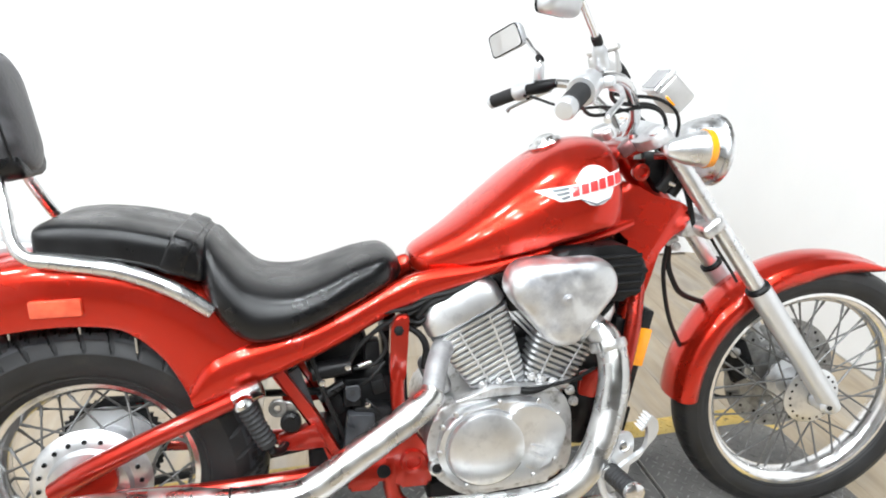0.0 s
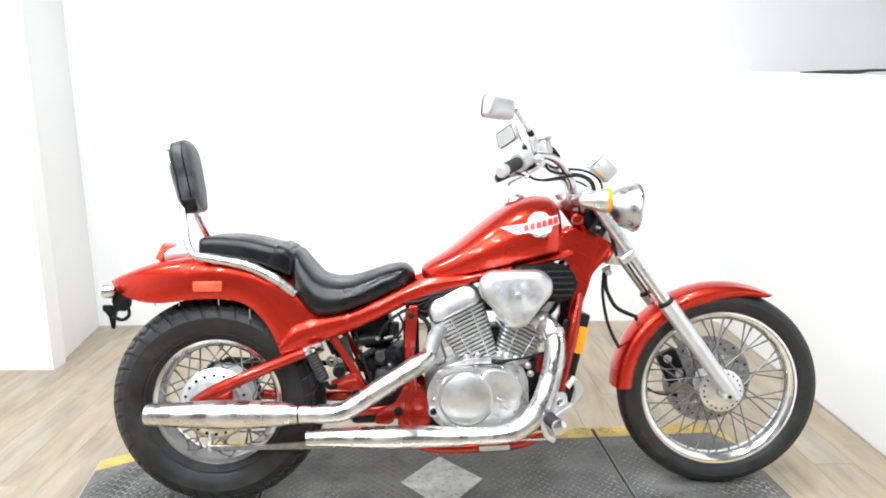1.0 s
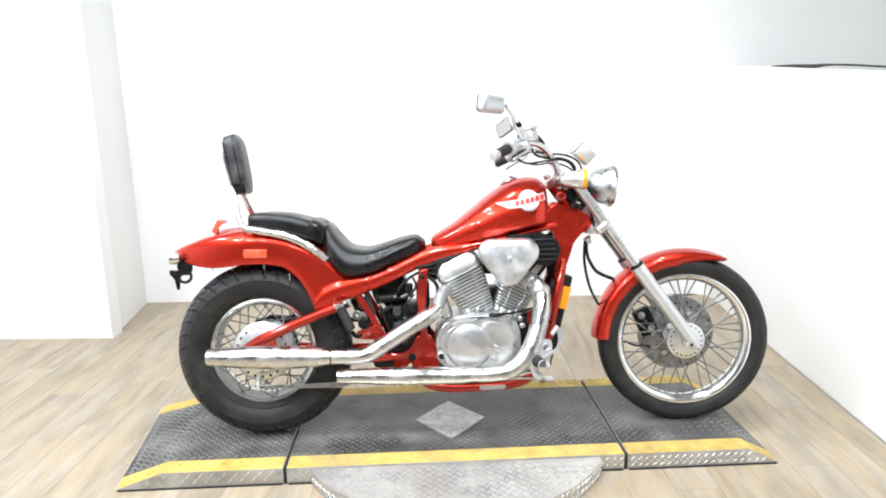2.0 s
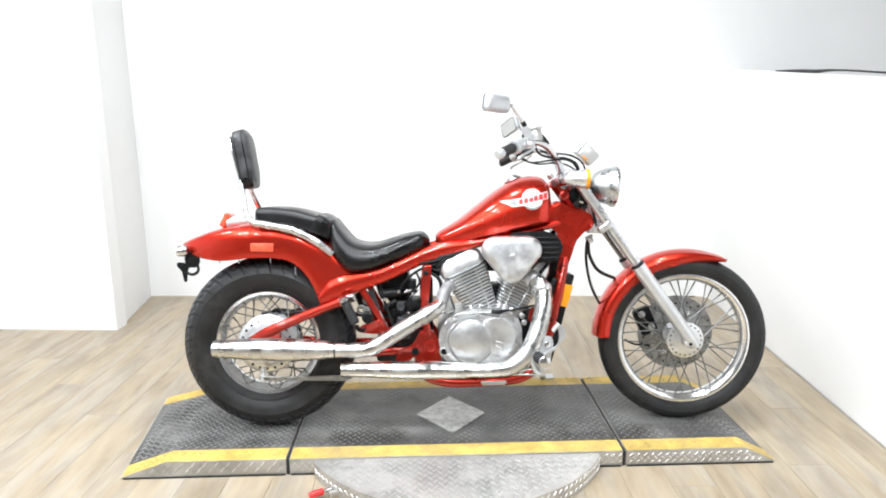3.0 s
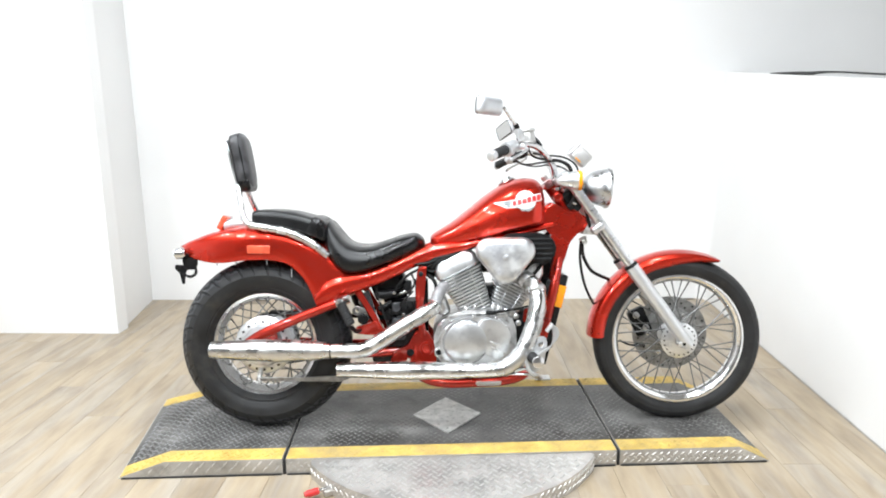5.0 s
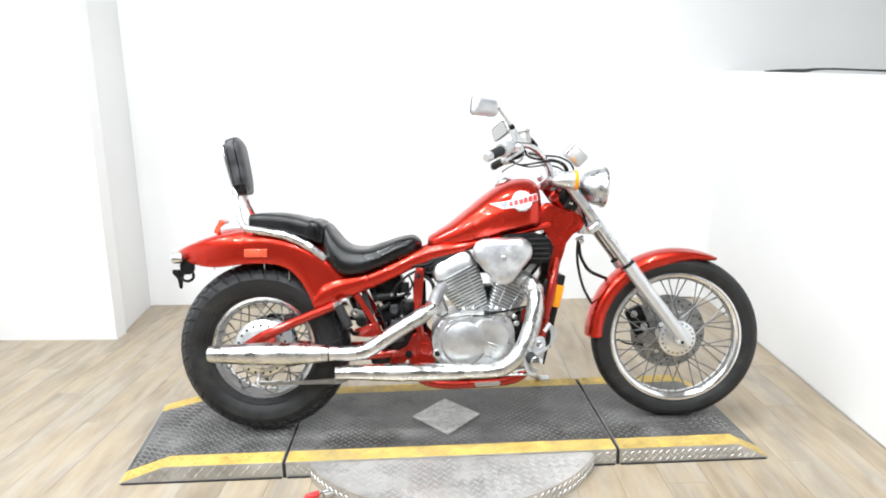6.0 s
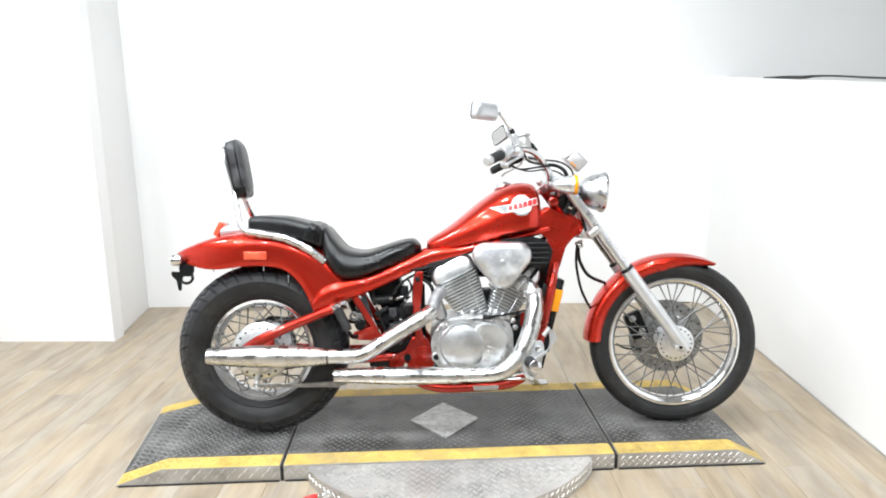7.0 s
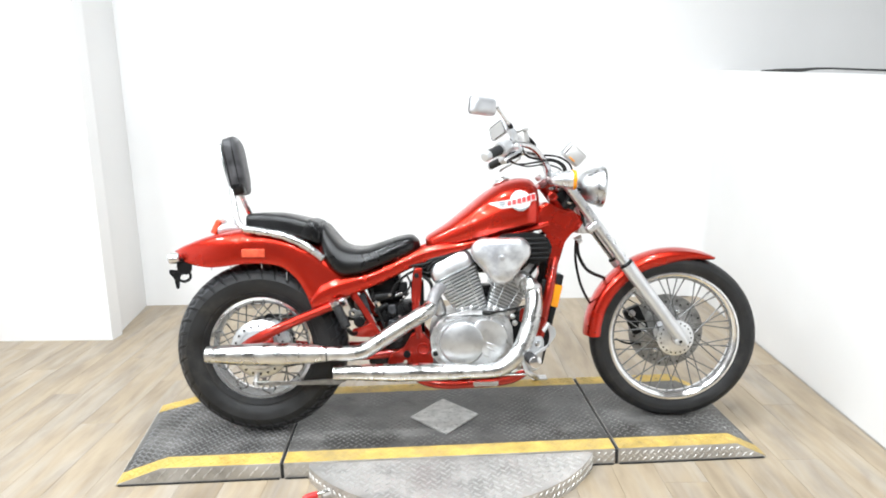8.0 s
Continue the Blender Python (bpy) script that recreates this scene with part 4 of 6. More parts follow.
def mirror(base, collar, joint, F, w, h):
    """Mirror on its stem: the stem is the parent of the collar and the shell."""
    base, collar, joint = Vector(base), Vector(collar), Vector(joint)
    bm = bmesh.new()
    tube(bm, [base, collar, collar * 0.5 + joint * 0.5, joint], [0.0085, 0.007, 0.0062, 0.0062], 4, 12)
    stem = part("mirror_stem", bm, CHROME, hb, "chrome mirror stem")
    bm = bmesh.new()
    lathe(bm, [(0.005, -0.009), (0.0088, -0.009), (0.0092, -0.004), (0.0092, 0.005), (0.0084, 0.009), (0.005, 0.009)], Matrix.Translation(collar) @ turn_to(joint - collar), 14)
    part("stem_collar", bm, BLACK, stem, "black rubber collar")
    bm = bmesh.new()
    lathe(bm, [(0, -0.022), (0.012, -0.022), (0.0135, -0.016), (0.0135, 0.012), (0.009, 0.020), (0, 0.020)], Matrix.Translation(base * 0.55 + collar * 0.45) @ turn_to(collar - base), 16, closed=False)
    part("stem_nut", bm, SILVER, stem)
    bm = bmesh.new()
    rows = []
    for x, u, v in ((-0.014, 0.96, 0.93), (-0.008, 1.0, 1.0), (0.002, 0.985, 0.97), (0.010, 0.92, 0.85), (0.017, 0.72, 0.60), (0.020, 0.40, 0.30)):
        rows.append([F @ Vector((x, p, q)) for p, q in rounded([(-w * u, -h * v), (w * u, -h * v), (w * u * 0.94, h * v), (-w * u * 0.94, h * v)], min(w, h) * 0.5, 4)])
    grid(bm, rows, True, True)
    part("mirror_shell", bm, MIRSHELL, stem, "satin grey rounded mirror shell", 55)
    bm = bmesh.new()
    rows = [[F @ Vector((x, p, q)) for p, q in rounded([(-w + 0.004, -h + 0.004), (w - 0.004, -h + 0.004), (w * 0.94 - 0.004, h - 0.004), (-w * 0.94 + 0.004, h - 0.004)], 0.013, 4)] for x in (-0.0138, -0.0152)]
    grid(bm, rows, True, True)
    part("mirror_glass", bm, MIRROR, stem, "mirror glass")
    bm = bmesh.new()
    loop = [F @ Vector((-0.0142, p, q)) for p, q in rounded([(-w + 0.002, -h + 0.002), (w - 0.002, -h + 0.002), (w * 0.94 - 0.002, h - 0.002), (-w * 0.94 + 0.002, h - 0.002)], 0.014, 4)]
    tube(bm, loop + loop[:1], 0.0019, 1, 6, False)
    part("mirror_rim", bm, BLACK, stem, "thin dark mirror rim")


grip_end((0.900, -0.262, 1.036), (0.853, -0.322, 1.014), -1)
grip_end((0.985, 0.345, 1.040), (0.943, 0.420, 1.019), 1)
mirror((0.962, -0.208, 1.072), (0.941, -0.225, 1.120), (0.893, -0.268, 1.178), Matrix.Translation((0.842, -0.316, 1.178)) @ Matrix.Rotation(radians(-44), 4, "Z") @ Matrix.Rotation(radians(6), 4, "Y"), 0.062, 0.030)
mirror((1.018, 0.285, 1.068), (1.017, 0.275, 1.118), (1.008, 0.345, 1.168), Matrix.Translation((0.981, 0.412, 1.173)) @ Matrix.Rotation(radians(23), 4, "Z") @ Matrix.Rotation(radians(-15), 4, "X") @ Matrix.Rotation(radians(-9), 4, "Y"), 0.062, 0.031)
# brake fluid reservoir with its lid and hose boot
bm = bmesh.new()
box(bm, (0.052, 0.050, 0.044), Matrix.Translation((0.986, -0.162, 1.082)) @ pose(0, 0, 0, 4, -12, -32), 0.008, 3)
res = part("reservoir", bm, SPEEDO, hb, "silver brake fluid reservoir")
bm = bmesh.new()
box(bm, (0.056, 0.054, 0.010), Matrix.Translation((0.982, -0.163, 1.108)) @ pose(0, 0, 0, 4, -12, -32), 0.003, 2)
part("reservoir_lid", bm, SPEEDO, res, "grey reservoir lid")
bm = bmesh.new()
tube(bm, [(1.010, -0.152, 1.086), (1.024, -0.146, 1.072), (1.042, -0.140, 1.056)], [0.009, 0.0105, 0.007], 4, 12)
part("hose_boot", bm, BLACK, res, "black rubber hose boot")
# dark clamp block in the middle of the left side
bm = bmesh.new()
tube(bm, [(0.995, 0.300, 1.045), (1.025, 0.268, 1.052), (1.05, 0.245, 1.060)], [0.014, 0.016, 0.010], 4, 12)
part("clutch_perch", bm, BLACK, hb, "black clutch lever perch")
SPM = ST @ Matrix.Translation((1.216, 0.030, 1.030)) @ pose(0, 0, 0, 0, -46, 0)
bm = bmesh.new()
box(bm, (0.056, 0.066, 0.070), SPM @ Matrix.Translation((0, 0, -0.006)), 0.008, 4)
speedo = part("speedometer", bm, SPEEDO, bike, "satin silver rectangular speedometer housing", 45)
bm = bmesh.new()
box(bm, (0.060, 0.070, 0.012), SPM @ Matrix.Translation((0, 0, 0.034)), 0.004, 3)
part("speedometer_bezel", bm, HEADM, speedo, "worn chrome bezel", 45)
bm = bmesh.new()
box(bm, (0.050, 0.060, 0.003), SPM @ Matrix.Translation((0, 0, 0.0408)), 0.001, 1)
part("speedometer_dial", bm, DIAL, speedo, "grey instrument glass")
bm = bmesh.new()
box(bm, (0.005, 0.003, 0.028), SPM @ Matrix.Translation((-0.020, -0.0335, -0.004)), 0.001, 1)
part("warning_sticker", bm, AMBER, speedo, "small orange sticker")
for s in (-1, 1):
    bm = bmesh.new()
    tube(bm, [(1.12, s * 0.035, 0.90), (1.12, s * 0.035, 0.95)], 0.018, 1, 16)
    part("bar_riser", steered(bm), CHROME, bike)
for pts, r in (([(1.012, -0.150, 1.030), (1.060, -0.105, 1.026), (1.128, -0.090, 1.020), (1.170, -0.085, 1.000), (1.190, -0.075, 0.972), (1.195, -0.060, 0.930)], 0.0036),
               ([(0.930, -0.215, 1.030), (0.945, -0.160, 1.010), (0.972, -0.130, 0.994), (1.002, -0.125, 0.992), (1.052, -0.110, 0.999), (1.110, -0.100, 1.003), (1.150, -0.085, 0.985), (1.175, -0.06, 0.94)], 0.0036),
               ([(0.985, -0.190, 1.050), (1.010, -0.150, 1.020), (1.060, -0.110, 1.010), (1.120, -0.080, 1.008), (1.165, -0.060, 0.985), (1.180, -0.050, 0.93)], 0.0042),
               ([(0.98, 0.24, 1.03), (1.06, 0.19, 1.0), (1.13, 0.10, 1.0), (1.19, 0.05, 0.96), (1.2, 0.0, 0.85)], 0.0034)):
    bm = bmesh.new()
    tube(bm, pts, r, 6, 8)
    part("control_cable", bm, CABLE, bike, "black control cable")
# thin black hose along the fork tube
bm = bmesh.new()
tube(bm, [FRONT + FORK * k + Vector((-0.014 - x, -0.088, 0)) for k, x in ((0.535, 0.0), (0.48, 0.004), (0.42, 0.004), (0.385, 0.006))], 0.0032, 4, 8)
part("fork_hose", steered(bm), CABLE, bike)
for pts, r in (([(1.222, -0.01, 0.705), (1.226, 0.0, 0.66), (1.236, 0.0, 0.625), (1.268, 0.01, 0.580), (1.337, 0.03, 0.547), (1.41, 0.06, 0.52)], 0.0065),
               ([(1.218, -0.01, 0.705), (1.216, 0.0, 0.646), (1.222, 0.0, 0.585), (1.240, 0.0, 0.515), (1.280, 0.01, 0.441), (1.34, 0.04, 0.36)], 0.0052)):
    bm = bmesh.new()
    tube(bm, pts, r, 6, 8)
    part("brake_hose", bm, CABLE, bike, "black brake hose")
bm = bmesh.new()
box(bm, (0.030, 0.012, 0.012), pose(1.222, -0.018, 0.712, 0, -25, 0), 0.002, 1)
lathe(bm, [(0, 0), (0.010, 0), (0.010, 0.008), (0.006, 0.010), (0, 0.010)], axis_y(1.228, -0.022, 0.700), 14, closed=False)
part("hose_clip", bm, CAST, bike, "small plated hose clip")

# tank
TANKP = [(0, 0), (0.66, 0.0), (0.88, 0.025), (0.955, 0.11), (1.0, 0.34), (0.955, 0.57), (0.80, 0.78), (0.52, 0.93), (0.22, 0.99), (0, 1.0)]
bm = bmesh.new()
loft_x(bm, [(0.637, 0.701, 0.728, 0.034), (0.646, 0.695, 0.738, 0.054), (0.668, 0.692, 0.752, 0.070), (0.72, 0.701, 0.784, 0.092), (0.78, 0.714, 0.830, 0.114), (0.85, 0.728, 0.885, 0.132), (0.92, 0.743, 0.928, 0.141), (0.98, 0.756, 0.945, 0.143), (1.03, 0.767, 0.944, 0.134), (1.055, 0.776, 0.926, 0.112), (1.068, 0.800, 0.895, 0.07)], TANKP, 5)
tank = part("fuel_tank", bm, RED, bike, "glossy red teardrop fuel tank", 60)
bm = bmesh.new()
lathe(bm, [(0, 0), (0.034, 0), (0.036, 0.005), (0.032, 0.010), (0.023, 0.012), (0.021, 0.018), (0.012, 0.021), (0, 0.021)], Matrix.Translation((0.933, 0.0, 0.930)) @ pose(0, 0, 0, 0, -20, 0), 28, closed=False)
part("filler_cap", bm, CHROME, tank, "chrome filler cap")

# seats
PADP = [(0, 0), (0.80, 0.0), (0.98, 0.06), (1.0, 0.40), (0.99, 0.70), (0.92, 0.90), (0.70, 0.99), (0.3, 1.0), (0, 1.0)]
SADDLEP = [(0, 0), (0.75, 0.0), (0.95, 0.10), (1.0, 0.35), (0.97, 0.60), (0.87, 0.82), (0.66, 0.95), (0.35, 0.995), (0, 1.0)]
SEATP = [(0, 0), (0.75, 0.0), (0.96, 0.10), (1.0, 0.40), (0.95, 0.70), (0.80, 0.90), (0.5, 0.985), (0, 1.0)]
bm = bmesh.new()
loft_x(bm, [(0.245, 0.700, 0.782, 0.10), (0.262, 0.668, 0.795, 0.128), (0.292, 0.627, 0.757, 0.146), (0.335, 0.604, 0.712, 0.156), (0.40, 0.611, 0.700, 0.157), (0.465, 0.634, 0.714, 0.145), (0.525, 0.657, 0.733, 0.124), (0.58, 0.679, 0.741, 0.102), (0.606, 0.689, 0.726, 0.072), (0.615, 0.695, 0.712, 0.045)], SADDLEP, 5)
part("rider_seat", bm, VINYL, bike, "black vinyl scooped rider seat", 60)
bm = bmesh.new()
loft_x(bm, [(-0.012, 0.788, 0.826, 0.116), (-0.006, 0.784, 0.838, 0.128), (0.05, 0.778, 0.841, 0.132), (0.12, 0.766, 0.833, 0.132), (0.19, 0.746, 0.815, 0.130), (0.245, 0.722, 0.797, 0.124), (0.262, 0.735, 0.778, 0.10)], PADP, 5)
pil = part("pillion_seat", bm, VINYL, bike, "black vinyl pillion seat", 60)

# rear fender: a strip over the wheel, from tail to side cover
bm = bmesh.new()
ST_R = [((-0.310, 0.706), (-0.304, 0.698), 0.025), ((-0.258, 0.730), (-0.262, 0.668), 0.066), ((-0.15, 0.765), (-0.160, 0.648), 0.098), ((0.0, 0.785), (-0.02, 0.660), 0.118), ((0.09, 0.775), (0.072, 0.655), 0.12), ((0.18, 0.745), (0.123, 0.635), 0.12), ((0.26, 0.705), (0.168, 0.588), 0.12), ((0.32, 0.650), (0.196, 0.535), 0.12), ((0.37, 0.595), (0.214, 0.485), 0.118)]
run = catmull([(*t, *b, w) for t, b, w in ST_R], 5)
secp = catmull([(0.97, 0.0), (1.02, 0.35), (1.0, 0.68), (0.84, 0.90), (0.5, 0.99), (0, 1.0)], 3)
rows = []
for tx, tz, bx, bz, w in run:
    h = [(max(0, u) * w, bx + v * (tx - bx), bz + v * (tz - bz)) for u, v in secp]
    outer = [(x, -y, z) for y, x, z in h] + [(x, y, z) for y, x, z in h[::-1][1:]]
    cx, cz = 0.0, 0.33
    inner_row = [(x + (cx - x) * 0.012, y * 0.965, z + (cz - z) * 0.012) for x, y, z in outer]
    rows.append(outer + inner_row[::-1])
grid(bm, rows, True, True)
part("rear_fender", bm, RED, bike, "glossy red rear fender", 50)
for s in (-1, 1):
    bm = bmesh.new()
    box(bm, (0.084, 0.014, 0.031), Matrix.Translation((0.009, s * 0.124, 0.695)) @ pose(0, 0, 0, 0, 1, 0), 0.004, 2)
    part("side_reflector", bm, LENSRED, bike, "red side reflector")
    # upper frame rail
    bm = bmesh.new()
    rows = []
    for x, zc, h, y in catmull([(0.212, 0.503, 0.020, 0.119), (0.25, 0.530, 0.036, 0.119), (0.30, 0.550, 0.038, 0.118), (0.36, 0.567, 0.035, 0.115), (0.43, 0.586, 0.030, 0.108), (0.48, 0.605, 0.029, 0.102), (0.54, 0.631, 0.028, 0.094), (0.59, 0.653, 0.028, 0.088), (0.64, 0.670, 0.029, 0.085), (0.69, 0.682, 0.025, 0.085), (0.76, 0.694, 0.017, 0.086), (0.85, 0.716, 0.013, 0.090), (1.0, 0.746, 0.012, 0.085), (1.10, 0.770, 0.012, 0.06)], 4):
        rows.append([(x + 0.4 * h * math.sin(a) * -0.5, s * y + 0.018 * math.cos(a), zc + h * math.sin(a)) for a in (2 * math.pi * k / 16 for k in range(16))])
    grid(bm, rows, True, True)
    part("frame_rail", bm, RED, bike, "red upper frame rail", 60)
    # down tube and lower cradle
    bm = bmesh.new()
    tube(bm, [(1.150, s * 0.028, 0.73), (1.118, s * 0.064, 0.62), (1.101, s * 0.086, 0.545), (1.077, s * 0.096, 0.452), (1.050, s * 0.100, 0.34), (1.005, s * 0.10, 0.235), (0.94, s * 0.10, 0.190), (0.80, s * 0.10, 0.179), (0.66, s * 0.10, 0.182), (0.58, s * 0.10, 0.225), (0.57, s * 0.10, 0.33)], 0.0175, 5, 14)
    part("down_tube", bm, REDF, bike, "red frame down tube")
    # rear upright and pivot plate
    bm = bmesh.new()
    tube(bm, [(0.595, s * 0.094, 0.51), (0.593, s * 0.098, 0.44), (0.605, s * 0.105, 0.36)], 0.0145, 5, 14)
    prism(bm, rounded([(0.578, 0.500), (0.584, 0.600), (0.597, 0.622), (0.622, 0.622), (0.616, 0.560), (0.610, 0.500), (0.602, 0.482), (0.584, 0.482)], 0.008, 3), s * 0.096 - 0.012, s * 0.096 + 0.012, 0.005, 2)
    prism(bm, rounded([(0.576, 0.380), (0.620, 0.380), (0.654, 0.330), (0.652, 0.258), (0.582, 0.260), (0.568, 0.291), (0.549, 0.289), (0.538, 0.263), (0.480, 0.266), (0.494, 0.303), (0.548, 0.330)], 0.010, 4), s * 0.085 if s > 0 else -0.115, s * 0.085 + 0.03 if s > 0 else -0.085, 0.008, 3)
    part("pivot_plate", bm, REDF, bike, "red frame upright with swingarm pivot")
    bm = bmesh.new()
    prism(bm, rounded([(0.345, 0.545), (0.372, 0.545), (0.390, 0.515), (0.433, 0.443), (0.478, 0.342), (0.470, 0.318), (0.452, 0.335), (0.436, 0.385), (0.420, 0.425), (0.362, 0.516)], 0.008, 3), s * 0.104 - 0.013, s * 0.104 + 0.013, 0.006, 3)
    stay = part("side_stay", bm, REDF, bike, "red diagonal frame stay")
    bm = bmesh.new()
    prism(bm, rounded([(0.356, 0.376), (0.357, 0.402), (0.392, 0.410), (0.430, 0.426), (0.452, 0.372), (0.400, 0.372)], 0.006, 3), s * 0.108 - 0.012, s * 0.108 + 0.014, 0.004, 2)
    part("peg_arm", bm, REDF, stay, "red box arm that carries the passenger peg")
    bm = bmesh.new()
    lathe(bm, [(0.0075, -0.004), (0.017, -0.004), (0.018, -0.001), (0.018, 0.003), (0.016, 0.005), (0.0075, 0.005)], axis_y(0.361, s * 0.110, 0.461), 20)
    box(bm, (0.034, 0.008, 0.020), pose(0.382, s * 0.108, 0.462, 0, 6, 0), 0.003, 1)
    part("lug_eye", bm, DISC, stay, "grey steel lug with a hole")
    bm = bmesh.new()
    lathe(bm, [(0, -0.012), (0.018, -0.012), (0.020, -0.006), (0.020, 0.008), (0.015, 0.012), (0, 0.012)], axis_y(0.383, s * 0.112, 0.431), 20, closed=False)
    part("rubber_bush", bm, BLACK, stay, "black rubber bush")
    bm = bmesh.new()
    lathe(bm, [(0, 0), (0.010, 0), (0.010, 0.005), (0.006, 0.007), (0, 0.007)], axis_y(0.599, s * 0.108 if s < 0 else 0.084, 0.594), 6, closed=False)
    part("frame_bolt", bm, BLACK, bike, "black frame bolt")
    # swingarm tubes
    bm = bmesh.new()
    tube(bm, [(-0.045, s * 0.115, 0.345), (0.02, s * 0.125, 0.385), (0.16, s * 0.125, 0.445), (0.30, s * 0.12, 0.497)], [0.02, 0.02, 0.0175, 0.016], 5, 14)
    prism(bm, rounded([(-0.05, 0.30), (-0.05, 0.36), (0.06, 0.41), (0.07, 0.35), (0.02, 0.29)], 0.02, 4), s * 0.118 - 0.008, s * 0.118 + 0.008, 0.003, 2)
    tube(bm, [(-0.02, s * 0.110, 0.318), (0.2, s * 0.100, 0.300), (0.45, s * 0.085, 0.298), (0.62, s * 0.075, 0.315)], 0.017, 5, 14)
    part("swingarm", bm, REDF, bike, "red swingarm with upper stay")
    bm = bmesh.new()
    straight(bm, (0.285, s * 0.12, 0.491), (0.335, s * 0.119, 0.511), 0.0185, 16)
    part("stay_collar", bm, CHROME, bike, "chrome stay collar")
    # grab rail and backrest bar
    bm = bmesh.new()
    tube(bm, [(0.262, s * 0.128, 0.668), (0.20, s * 0.135, 0.718), (0.12, s * 0.137, 0.757), (0.03, s * 0.134, 0.776), (-0.02, s * 0.13, 0.787), (-0.045, s * 0.115, 0.815), (-0.062, s * 0.080, 0.87), (-0.080, s * 0.05, 0.935)], [0.0125, 0.0145, 0.0145, 0.014, 0.0125, 0.011, 0.0105, 0.010], 6, 14)
    part("grab_rail", bm, RAILM, bike, "chrome grab rail and backrest upright")

# backrest
bm = bmesh.new()
BM = Matrix.Translation((-0.068, 0, 1.018)) @ pose(0, 0, 0, 0, -9, 0)
rows = []
for x, hy, hz in ((-0.026, 0.064, 0.094), (-0.022, 0.070, 0.104), (0.002, 0.075, 0.109), (0.018, 0.071, 0.104), (0.028, 0.056, 0.088), (0.031, 0.03, 0.05)):
    rows.append([BM @ Vector((x, a, b)) for a, b in rounded([(-hy * 0.86, -hz), (hy * 0.86, -hz), (hy, hz), (-hy, hz)], 0.05, 6)])
grid(bm, rows, True, True)
pad = part("backrest_pad", bm, WORNLITVINYL, bike, "black padded vinyl backrest", 50)
for x, hy, hz in ((0.012, 0.0735, 0.1075), (-0.020, 0.0705, 0.1045)):
    bm = bmesh.new()
    loop = [BM @ Vector((x, a, b)) for a, b in rounded([(-hy * 0.86, -hz), (hy * 0.86, -hz), (hy, hz), (-hy, hz)], 0.05, 6)]
    tube(bm, loop + loop[:1], 0.0024, 1, 8, False)
    part("piping", bm, VINYL, pad, "black vinyl piping")
bm = bmesh.new()
rows = []
for z, hy, hx in ((-0.1105, 0.048, 0.016), (-0.104, 0.058, 0.0215), (-0.090, 0.0635, 0.0245), (-0.074, 0.0655, 0.0240), (-0.070, 0.0650, 0.0215)):
    rows.append([BM @ Vector((-0.002 + a, b, z)) for a, b in rounded([(-hx, -hy), (hx, -hy), (hx, hy), (-hx, hy)], 0.014, 5)])
grid(bm, rows, True, True)
part("vinyl_fold", bm, VINYL, pad, "black folded vinyl at the foot of the pad", 60)
bm = bmesh.new()
tube(bm, [(-0.080, -0.05, 0.930), (-0.102, -0.05, 1.02), (-0.116, -0.042, 1.085), (-0.120, 0, 1.10), (-0.116, 0.042, 1.085), (-0.102, 0.05, 1.02), (-0.080, 0.05, 0.930)], 0.0065, 6, 12)
part("backrest_bar", bm, CHROME, bike, "chrome backrest hoop")

# neck gusset: a welded box that narrows into the down tubes
bm = bmesh.new()
neck = [(1.050, 0.770), (1.060, 0.830), (1.091, 0.856), (1.120, 0.838), (1.150, 0.822), (1.205, 0.808), (1.232, 0.788), (1.230, 0.756), (1.190, 0.735), (1.160, 0.70), (1.145, 0.65), (1.130, 0.61), (1.112, 0.555), (1.082, 0.555), (1.094, 0.61), (1.106, 0.67), (1.100, 0.722)]
prism(bm, rounded(neck, 0.012, 3), -0.074, 0.074, 0.013, 4)
part("neck_gusset", bm, RED, bike, "glossy red steering neck gusset", 50)
# added plate in frame red, for the tank mirrored in the clamp
bm = bmesh.new()
prism(bm, rounded([(1.066, 0.900), (1.076, 0.925), (1.135, 0.944), (1.146, 0.928), (1.128, 0.912), (1.084, 0.900)], 0.006, 3), -0.055, 0.055, 0.004, 2)
part("clamp_cover", bm, REDF, bike, "dark red plate for the red reflected in the top clamp")
bm = bmesh.new()
lathe(bm, [(0, 0), (0.016, 0), (0.018, 0.006), (0.018, 0.016), (0.012, 0.018), (0.010, 0.010), (0, 0.010)], axis_y(1.118, -0.05, 0.872), 20, closed=False)
part("steering_lock", bm, REDF, bike, "red painted steering lock boss")
for pts, r in (([(1.165, -0.060, 0.925), (1.180, -0.070, 0.895), (1.178, -0.072, 0.860), (1.160, -0.066, 0.832)], 0.013),
               ([(1.195, -0.055, 0.925), (1.203, -0.066, 0.890), (1.200, -0.070, 0.850), (1.185, -0.066, 0.822)], 0.012),
               ([(1.210, -0.068, 0.850), (1.222, -0.074, 0.815), (1.232, -0.074, 0.775), (1.240, -0.070, 0.745)], 0.006)):
    bm = bmesh.new()
    tube(bm, pts, r, 5, 10)
    part("wiring_loom", bm, CABLE, bike, "black taped wiring loom")
for px, pz in ((1.170, 0.905), (1.196, 0.868), (1.176, 0.850)):
    bm = bmesh.new()
    straight(bm, (px - 0.007, -0.083, pz), (px + 0.007, -0.083, pz - 0.006), 0.005, 8)
    part("loom_clip", bm, CHROME, bike, "small chrome clip")
bm = bmesh.new()
prism(bm, rounded([(1.205, 0.732), (1.268, 0.728), (1.266, 0.770), (1.236, 0.785), (1.225, 0.760)], 0.008, 3), -0.075, 0.075, 0.004, 2)
part("clamp_bracket", bm, CAST, bike, "cast bracket beside the lower clamp")

